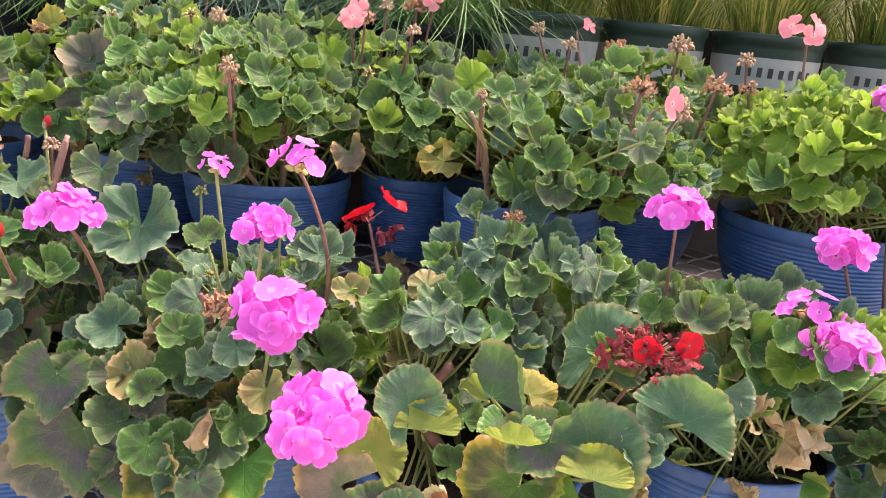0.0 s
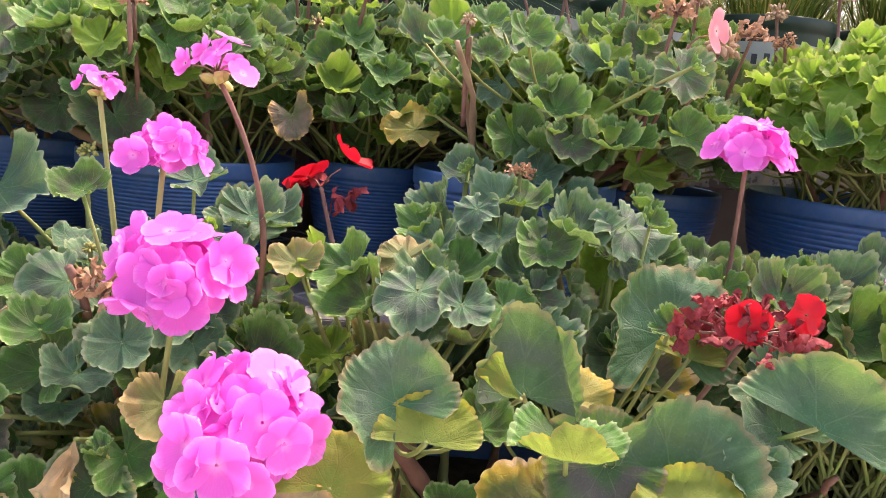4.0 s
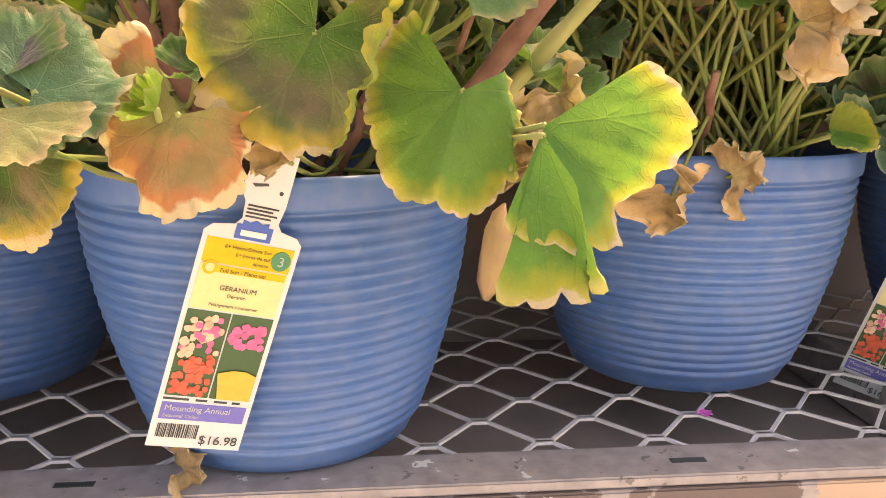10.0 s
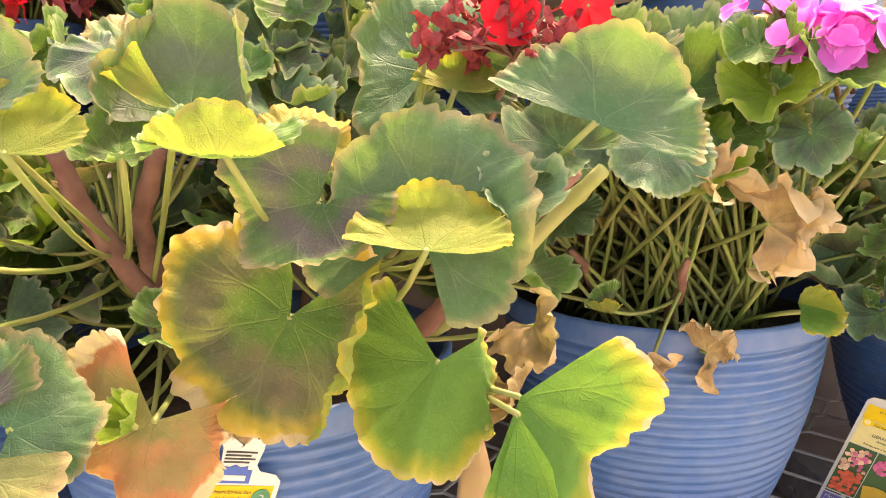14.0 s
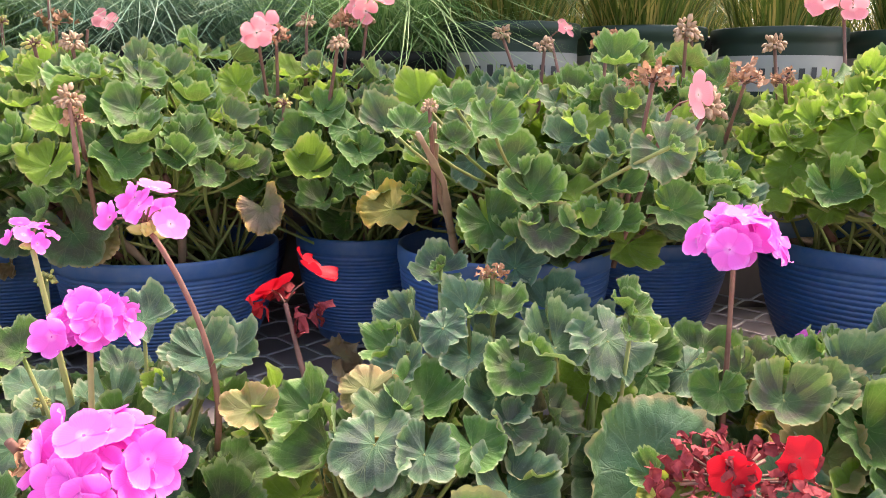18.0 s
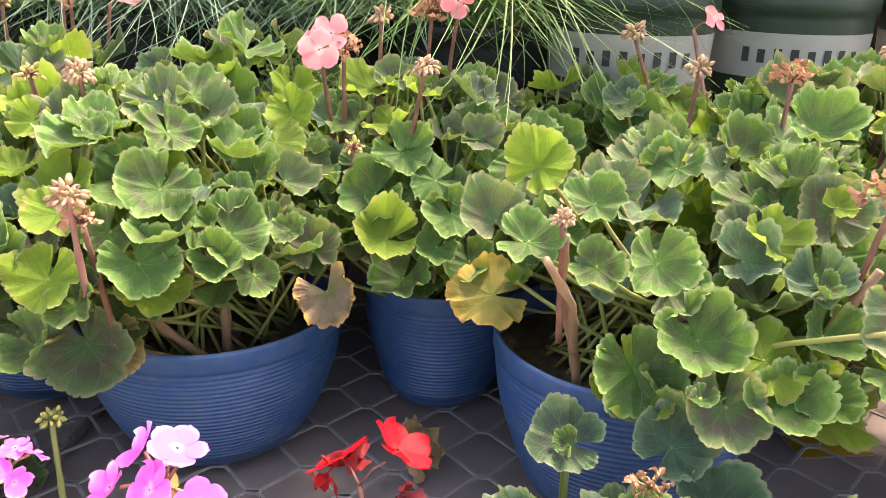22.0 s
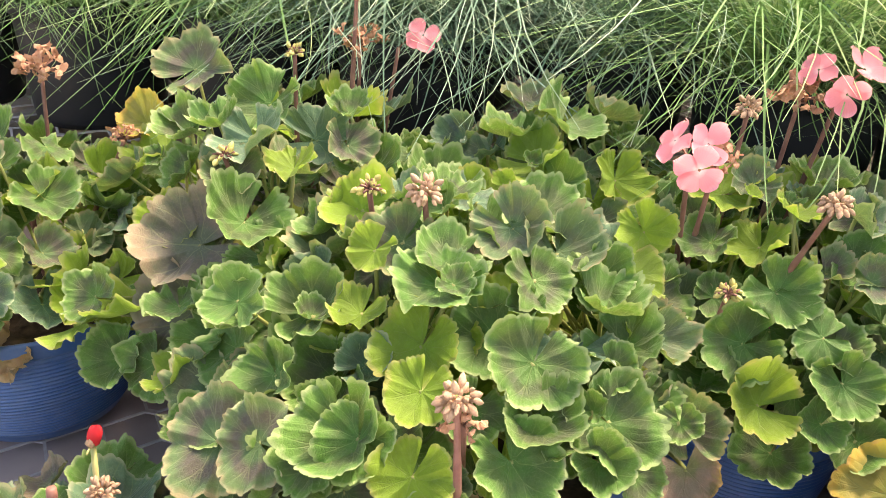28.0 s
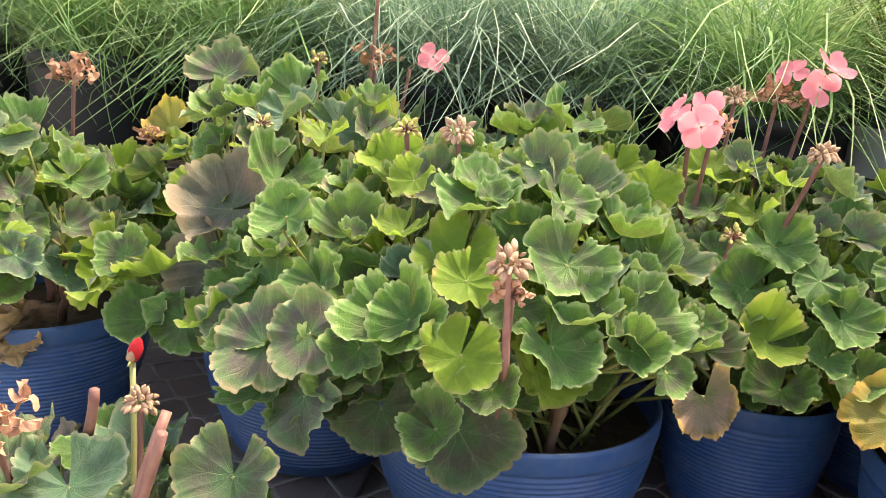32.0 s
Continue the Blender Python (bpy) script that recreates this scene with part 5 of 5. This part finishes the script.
put_heads(M, [
    (-0.118, 1.332, 1.182, -0.11, 1.37, 1.05, "salmon", 0.033, "salmon-pink florets", STEM, 0.0),
    (-0.098, 1.345, 1.178, -0.105, 1.37, 1.06, "crisp", 0.02, "dried brown petals", STEM, 0.0),
    (-0.077, 1.28, 1.102, -0.085, 1.30, 1.03, "ybud", 0.015, "yellow bud head", STEM, 0.0),
    (-0.016, 1.303, 1.173, -0.04, 1.34, 1.07, "bud", 0.016, "tan bud head", STEM, 0.0),
    (-0.075, 1.42, 1.205, -0.08, 1.42, 1.1, "bud", 0.016, "tan bud head", STEM, 0.0),
    (-0.03, 1.47, 1.205, -0.04, 1.47, 1.08, "crisp", 0.028, "dried brown flower head", STEM, 0.0),
    (0.0, 1.46, 1.22, -0.02, 1.47, 1.08, "salmon", 0.032, "salmon-pink florets over dried ones", STEM, 0.0),
])
put_heads(Rg, [
    (0.321, 1.093, 1.105, 0.28, 1.12, 0.95, "salmon1", 0.034, "one salmon petal under a dried head", STEM, 0.0),
    (0.305, 1.10, 1.13, 0.28, 1.12, 0.95, "crisp", 0.024, "dried brown flower head", STEM, 0.0),
    (0.365, 1.126, 1.107, 0.31, 1.14, 0.98, "bud", 0.026, "drooping tan buds", STEM, 0.0),
    (0.228, 1.352, 1.173, 0.22, 1.35, 1.08, "bud", 0.016, "tan bud head", STEM, 0.0),
    (0.10, 1.10, 1.105, 0.105, 1.13, 1.0, "bud", 0.012, "tan bud head", STEM, 0.0),
    (0.294, 1.302, 1.172, 0.29, 1.3, 1.07, "crisp", 0.020, "dried brown flower head", STEM, 0.0),
])
put_heads(N, [
    (-0.414, 1.529, 1.205, -0.43, 1.52, 1.08, "salmon1", 0.036, "coral floret beside a dried head", STEM, 0.0),
    (-0.446, 1.5, 1.208, -0.45, 1.5, 1.08, "crisp", 0.026, "dried brown flower head", STEM, 0.0),
    (-0.44, 1.479, 1.292, -0.45, 1.48, 1.1, "salmon", 0.034, "pale salmon florets on a tall stalk", STEM, 0.0),
    (-0.481, 1.283, 1.151, -0.47, 1.3, 1.08, "ybud", 0.016, "yellow bud head", STEM, 0.0),
    (-0.49, 1.44, 1.205, -0.49, 1.44, 1.1, "ybud", 0.014, "yellow bud head", STEM, 0.0),
])
put_heads(LL, [
    (-0.758, 1.409, 1.165, -0.76, 1.40, 1.02, "crisp", 0.03, "dried brown flower head", STEM, 0.0),
    (-0.66, 1.40, 1.11, -0.70, 1.38, 1.02, "crisp", 0.016, "dried brown petals", STEM, 0.0),
])
put_heads(R2, [
    (0.25, 1.52, 1.195, 0.27, 1.48, 1.1, "salmon1", 0.03, "salmon floret beside tan buds", STEM, 0.0),
    (0.179, 1.457, 1.193, 0.22, 1.45, 1.08, "bud", 0.018, "tan bud head", STEM, 0.0),
    (0.384, 1.301, 1.188, 0.39, 1.33, 1.08, "bud", 0.022, "tan bud head", STEM, 0.0),
    (0.438, 1.25, 1.13, 0.43, 1.3, 1.04, "crisp", 0.026, "dried brown flower head", STEM, 0.0),
    (0.418, 1.404, 1.189, 0.42, 1.42, 1.08, "bud", 0.018, "tan bud head", STEM, 0.0),
])
put_heads(FR, [
    (0.611, 1.42, 1.222, 0.61, 1.38, 1.08, "salmon", 0.036, "pale pink florets over dried ones", STEM, 0.0),
    (0.502, 1.35, 1.175, 0.52, 1.35, 1.05, "bud", 0.02, "tan bud head", STEM, 0.0),
    (0.499, 1.30, 1.13, 0.52, 1.32, 1.05, "crisp", 0.018, "dried brown petals", STEM, 0.0),
])


# ---- grasses on the upper shelf ----
def grass_tuft(x, y, R, mat, n, length, arch, seed, potmat, band, label):
    r = random.Random(seed)
    t = thing("potted_grass", pose(x, y, TOP), label, "potted grass", "grasses on the upper shelf")
    h = 0.222 if mat is GOLD else 0.178
    prof = [(0.0, 0.003), (R * 0.8, 0.003), (R * 0.84, 0.0), (R * 0.86, 0.01), (R * 0.96, h - 0.03), (R * 0.965, h - 0.022), (R, h - 0.02), (R, h - 0.002), (R * 0.985, h), (R * 0.95, h - 0.004), (R * 0.92, h - 0.05)]
    k = 56
    vs = [(q * math.cos(6.28319 * i / k), q * math.sin(6.28319 * i / k), z) for q, z in prof for i in range(k)]
    fs = [(j * k + i, j * k + (i + 1) % k, (j + 1) * k + (i + 1) % k, (j + 1) * k + i) for j in range(len(prof) - 1) for i in range(k)]
    pot = part("pot", mesh_of("pot", vs, fs, potmat), t)
    part("soil", soil_mesh(R * 0.93, seed), t, pose(0, 0, h - 0.03))
    if band:
        z0, z1 = 0.118, 0.176
        vs = [((R * (0.8615 + 0.1 * (z - 0.01) / (h - 0.04)) + 0.0012) * math.cos(6.28319 * i / k), (R * (0.8615 + 0.1 * (z - 0.01) / (h - 0.04)) + 0.0012) * math.sin(6.28319 * i / k), z) for z in (z0, z1) for i in range(k)]
        fs = [(i, (i + 1) % k, k + (i + 1) % k, k + i) for i in range(k)]
        part("band", mesh_of("band", vs, fs, BAND), pot, None, "pale grey printed band")
        for i in range(8):
            a = radians(228 + i * 11)
            q = R * 0.94 + 0.0021
            vs = [(q * math.cos(a + e) - 0, q * math.sin(a + e), z) for e, z in ((-0.045, 0.138), (0.045, 0.138), (0.045, 0.157), (-0.045, 0.157))]
            if i % 3 == 1:
                vs = [(v[0], v[1], 0.138 + (v[2] - 0.138) * 0.9) for v in vs]
            part("mark", mesh_of("mark", vs, [(0, 1, 2, 3)], INK, None, False), pot)
    V, Fc = [], []
    wild = 1.0 if mat is GOLD else 2.2
    locks = [(r.uniform(0, 6.283), r.uniform(0.1, 1.5), r.gauss(0, 0.25 * wild), r.uniform(0.6, 1.15)) for _ in range(46)]
    for i in range(n):
        a, le, dr, sc = locks[i % 46]
        a, q = a + r.gauss(0, 0.30), R * 0.7 * math.sqrt(r.random())
        p0 = Vector((q * math.cos(a), q * math.sin(a), h - 0.03))
        a2 = a + r.gauss(0, 0.45 * wild)
        out = Vector((math.cos(a2), math.sin(a2), 0))
        ln = length * sc * r.uniform(0.65, 1.2)
        lean = arch * max(0.05, le + r.gauss(0, 0.22))
        side = Vector((-out.y, out.x, 0))
        w, d, ang = r.uniform(0.0009, 0.0022) * (1.1 if mat is GOLD else 1.0), Vector(p0), r.uniform(0.02, 0.5) * (1 + arch * 0.6)
        drift = dr + r.gauss(0, 0.15)
        cap = r.uniform(1.5, 3.0) if mat is GOLD else r.uniform(1.35, 2.45)
        o = len(V)
        seg = 8
        for j in range(seg + 1):
            s = j / seg
            ww = w * (1 - 0.85 * s)
            V.append(tuple(d - side * ww))
            V.append(tuple(d + side * ww))
            ang2 = min(cap, ang + lean * s ** 1.2 * 2.2)
            go = out * math.cos(drift * s * 3) + side * math.sin(drift * s * 3)
            d = d + (go * math.sin(ang2) + Vector((0, 0, math.cos(ang2)))) * (ln / seg)
        Fc += [(o + 2 * j, o + 2 * j + 1, o + 2 * j + 3, o + 2 * j + 2) for j in range(seg)]
    g = part("grass_blades", mesh_of("grass_blades", V, Fc, mat), t)
    g["kind"] = "stuff"
    return t


FES = "fine blue-green fescue arching over a black nursery pot"
LUS = "fine bright-green sedge spilling over a black nursery pot"
GOL = "golden-green upright grass in a dark green nursery pot with pale band"
for i, (x, y, mat, n, ln, ar, pm, bd, lb) in enumerate([
    (-1.24, 1.77, FESCUE, 1700, 0.42, 1.2, GBLACK, False, FES),
    (-0.98, 1.78, LUSH, 1700, 0.43, 1.2, GBLACK, False, LUS),
    (-0.72, 1.80, LUSH, 1700, 0.43, 1.2, GBLACK, False, LUS),
    (-0.46, 1.76, FESCUE, 1900, 0.42, 1.2, GBLACK, False, FES),
    (-0.22, 1.80, FESCUE, 1900, 0.42, 1.15, GBLACK, False, FES),
    (0.0, 1.74, LUSH, 1900, 0.42, 1.2, GBLACK, False, LUS),
    (0.205, 1.71, GOLD, 620, 0.40, 0.46, GPOT, True, GOL),
    (0.43, 1.79, GOLD, 620, 0.40, 0.46, GPOT, True, GOL),
    (0.67, 1.80, GOLD, 620, 0.40, 0.46, GPOT, True, GOL),
    (0.92, 1.84, GOLD, 620, 0.40, 0.46, GPOT, True, GOL),
]):
    grass_tuft(x, y, 0.112, mat, n, ln, ar, 100 + i, pm, bd, lb)
for i in range(33):
    x = -1.84 + 0.27 * (i % 11) + (0.1 if 10 < i < 22 else 0)
    y = 2.1 + 0.33 * (i // 11)
    mat = (LUSH, FESCUE)[i % 2] if x < 0.1 else GOLD
    grass_tuft(x, y, 0.112, mat, 240 if mat is GOLD else 800, 0.42 + 0.12 * (i // 11), 0.8, 200 + i, GBLACK, False, {"grass_golden": GOL.replace(" with pale band", ""), "grass_lush": LUS, "grass_fescue": FES}[mat.name])


# ---- price tags ----
def ink(name, rgb, rough=0.45):
    rgb = tuple(v * 0.66 for v in rgb)
    c = tuple(min(1, v * 1.12) for v in rgb)
    return plain(name, rgb, c, 200, rough, 0.02)


T_YEL, T_PALE, T_BLUE, T_VIO, T_GRN = ink("tag_yellow", (0.90, 0.60, 0.02)), ink("tag_cream", (0.88, 0.76, 0.36)), ink("tag_blue", (0.05, 0.12, 0.42)), ink("tag_violet", (0.16, 0.15, 0.48)), ink("tag_green", (0.06, 0.28, 0.14))
T_CORAL, T_PEACH, T_ROSE, T_LEAF, T_GOLD = ink("tag_coral", (0.82, 0.14, 0.08)), ink("tag_peach", (0.88, 0.55, 0.38)), ink("tag_rose", (0.82, 0.16, 0.34)), ink("tag_leaf", (0.06, 0.13, 0.05)), ink("tag_gold", (0.85, 0.50, 0.08))


def slab(name, outline, lift, mat, parent, thick=0.0003):
    """A thin printed patch: outline in the tag's plane, x across and y down."""
    n = len(outline)
    vs = [(x, -y * 1.06, lift) for x, y in outline] + [(x, -y * 1.06, lift - thick) for x, y in outline]
    fs = [tuple(range(n))[::-1], tuple(range(n, 2 * n))] + [(i, (i + 1) % n, n + (i + 1) % n, n + i) for i in range(n)]
    return part(name, mesh_of(name, vs, fs, mat, None, False), parent)


def rect(x0, y0, x1, y1):
    return [(x0, y0), (x1, y0), (x1, y1), (x0, y1)]


def disc(x, y, r, n=20, wob=0.0, rr=rnd):
    return [(x + r * (1 + rr.uniform(-wob, wob)) * math.cos(6.2832 * i / n), y + r * (1 + rr.uniform(-wob, wob)) * math.sin(6.2832 * i / n)) for i in range(n)]


def letters(text, x, y, size, mat, parent, lift=0.0009, align="LEFT"):
    c = bpy.data.curves.new("lettering", "FONT")
    c.body, c.size, c.align_x = text, size, align
    c.extrude = 0.00005
    c.materials.append(mat)
    ob = part("lettering", c, parent, pose(x, -y * 1.06, lift))
    return ob


def plant_tag(o, ex, ey):
    """o: the upper left corner; ex, ey: unit vectors across and down."""
    ex, ey = Vector(ex).normalized(), Vector(ey).normalized()
    ey = (ey - ex * ey.dot(ex)).normalized()
    m = Matrix((ex, -ey, ex.cross(-ey))).transposed().to_4x4()
    t = thing("plant_tag", Matrix.Translation(o) @ m, "white plastic price tag with flower pictures hooked over pot rim", "price tag")
    W, H = 0.057, 0.138
    body = [(0.0, 0.004), (0.004, 0.0), (0.016, -0.002), (0.019, -0.006), (0.018, -0.016), (0.014, -0.022), (0.018, -0.046), (0.024, -0.047), (0.041, -0.045), (0.0415, -0.016), (0.040, -0.006), (0.043, -0.002), (0.053, 0.0), (W, 0.004), (W, H), (0.0, H)]
    card = slab("card", body, 0.0, WHITE, t, 0.0006)
    slab("hook_slot", [(0.019, -0.026), (0.028, -0.0275), (0.0285, -0.0262), (0.021, -0.0245)], 0.0004, INK, t)
    slab("hook_slot", disc(0.0365, -0.0235, 0.0012, 10), 0.0004, INK, t)
    for i in range(4):
        slab("print_bar", rect(0.020, -0.0145 + i * 0.0021, 0.038 - 0.003 * (i % 2), -0.0135 + i * 0.0021), 0.0004, INK, t)
    slab("logo", [(0.017, 0.0055), (0.017, -0.003), (0.020, -0.003), (0.020, -0.0055), (0.024, -0.0045), (0.0275, -0.0062), (0.031, -0.0045), (0.035, -0.0055), (0.035, -0.003), (0.038, -0.003), (0.038, 0.0055)], 0.0005, T_BLUE, t)
    slab("logo_bar", rect(0.020, 0.0002, 0.035, 0.0035), 0.0009, WHITE, t)
    slab("panel", rect(0.003, 0.007, 0.054, 0.0215), 0.0004, T_YEL, t)
    slab("panel", rect(0.003, 0.022, 0.054, 0.049), 0.0004, T_PALE, t)
    slab("panel_stripe", rect(0.012, 0.0225, 0.053, 0.0265), 0.0008, T_YEL, t)
    slab("sun_spot", disc(0.0085, 0.024, 0.0042), 0.0010, T_YEL, t)
    slab("sun_spot", disc(0.0085, 0.024, 0.0026), 0.0014, T_PALE, t)
    slab("zone_disc", disc(0.0475, 0.0145, 0.0058), 0.0010, T_GRN, t)
    letters("3", 0.0475, 0.0172, 0.0085, WHITE, t, 0.0016, "CENTER")
    letters("6+ Hours Direct Sun", 0.041, 0.0118, 0.0032, INK, t, 0.0009, "RIGHT")
    letters("6+ horas de sol", 0.041, 0.0158, 0.0032, INK, t, 0.0009, "RIGHT")
    letters("directo", 0.041, 0.0196, 0.0032, INK, t, 0.0009, "RIGHT")
    letters("Full Sun / Pleno sol", 0.0145, 0.0258, 0.0035, INK, t, 0.0013)
    letters("GERANIUM", 0.028, 0.0365, 0.0044, INK, t, 0.0009, "CENTER")
    letters("Geranio", 0.028, 0.0405, 0.0034, INK, t, 0.0009, "CENTER")
    letters("Pelargonium x hortorum", 0.028, 0.0465, 0.0029, INK, t, 0.0009, "CENTER")
    pic = slab("picture", rect(0.003, 0.050, 0.0283, 0.104), 0.0004, T_LEAF, t)
    pic2 = slab("picture", rect(0.0292, 0.050, 0.054, 0.104), 0.0004, T_LEAF, t)
    q = random.Random(4)
    for i in range(95):
        x, y = q.uniform(0.0055, 0.0258), q.uniform(0.054, 0.1015)
        mt = T_CORAL if y > 0.078 else (T_PEACH if q.random() < 0.65 else T_ROSE)
        slab("blossom", disc(x, y, q.uniform(0.0018, 0.0027), 8, 0.25, q), 0.0008 + 0.00001 * i, mt, pic)
    for i in range(45):
        x, y = q.uniform(0.032, 0.0515), q.uniform(0.056, 0.070)
        slab("blossom", disc(x, y, q.uniform(0.0017, 0.0026), 8, 0.25, q), 0.0008 + 0.00001 * i, T_ROSE, pic2)
    slab("pictured_pot", [(0.030, 0.087), (0.0385, 0.0845), (0.047, 0.0845), (0.0535, 0.087), (0.0535, 0.1035), (0.0335, 0.1035)], 0.0016, T_GOLD, pic2)
    for i, (x0, x1) in enumerate(((0.003, 0.018), (0.022, 0.029), (0.033, 0.041), (0.044, 0.049))):
        slab("print_bar", rect(x0, 0.1055, x1, 0.1068), 0.0004, INK, t)
    slab("name_bar", rect(0.003, 0.1085, 0.054, 0.1195), 0.0004, T_VIO, t)
    letters("Mounding Annual", 0.005, 0.1135, 0.0056, WHITE, t)
    letters("Seasonal Color", 0.005, 0.1178, 0.0035, WHITE, t)
    x = 0.004
    while x < 0.028:
        w = q.choice((0.0003, 0.0005, 0.0009))
        slab("code_bar", rect(x, 0.1225, x + w, 0.1315), 0.0004, INK, t)
        x += w + q.choice((0.0004, 0.0007))
    letters("$16.98", 0.030, 0.1345, 0.0088, INK, t)
    return t


plant_tag((0.1165, 0.788, 0.6555), (0.052, 0.022, -0.0155), (-0.046, 0.012, -0.143))


def loose_leaf(p, size, nrm, ta, mat, label):
    r = random.Random(int(p[0] * 999))
    ob = part("fallen_leaf", leaf_of(mat, r, "e"), None, leaf_pose(p, size, nrm, (math.cos(radians(ta)), math.sin(radians(ta)), 0)))
    tagged(ob, label, "leaf", "fallen leaves")


loose_leaf((0.078, 0.850, 0.474), 0.019, (0.1, -0.5, 1), 0, DRY, "curled dry brown leaf fallen on the front rail")
loose_leaf((-0.016, 1.28, 0.797), 0.032, (0, -0.3, 1), 10, DRY, "curled dry brown leaf fallen on the wire shelf")

card = thing("plant_tag", pose(-0.172, 0.885, SHELF + 0.003, 14, 0, 8), "white printed card with a blue panel lying by a pot", "price tag")
slab("card", rect(0.0, -0.052, 0.078, 0.0), 0.0, WHITE, card, 0.0006)
slab("panel", rect(0.004, -0.040, 0.040, -0.002), 0.0005, T_VIO, card)
slab("panel", rect(0.041, -0.040, 0.074, -0.002), 0.0005, T_BLUE, card)
for i in range(3):
    slab("print_bar", rect(0.008, -0.0495 + i * 0.003, 0.03 + 0.012 * i, -0.048 + i * 0.003), 0.0005, INK, card)
spare = [o for o in scene.objects if o.name == "plant_tag"][0]
copy_thing(spare, Matrix.Translation((0.665, 1.02, 0.585)) @ Matrix.Rotation(radians(-50), 4, "Z") @ spare.matrix_basis.to_3x3().to_4x4())
label_ = thing("plant_label", pose(0.415, 1.47, TIER - 0.0215, 0, 0, 12), "yellow and white printed card lying under the wire shelf", "label")
slab("card", rect(-0.045, -0.09, 0.045, 0.09), 0.0, WHITE, label_, 0.0006)
slab("panel", rect(-0.043, -0.088, 0.043, -0.02), 0.0005, T_YEL, label_)
slab("panel", rect(-0.043, 0.04, 0.043, 0.088), 0.0005, T_YEL, label_)
for i in range(4):
    slab("print_bar", rect(-0.035 + 0.018 * i, -0.08, -0.023 + 0.018 * i, -0.07), 0.0009, INK, label_)
petal = part("fallen_petal", FL[PINK.name][0], None, dir_pose((0.474, 0.950, SHELF + 0.002), (0, 0, 1), 0.006, 0))
tagged(petal, "small magenta petal fallen on the wire shelf", "petal")
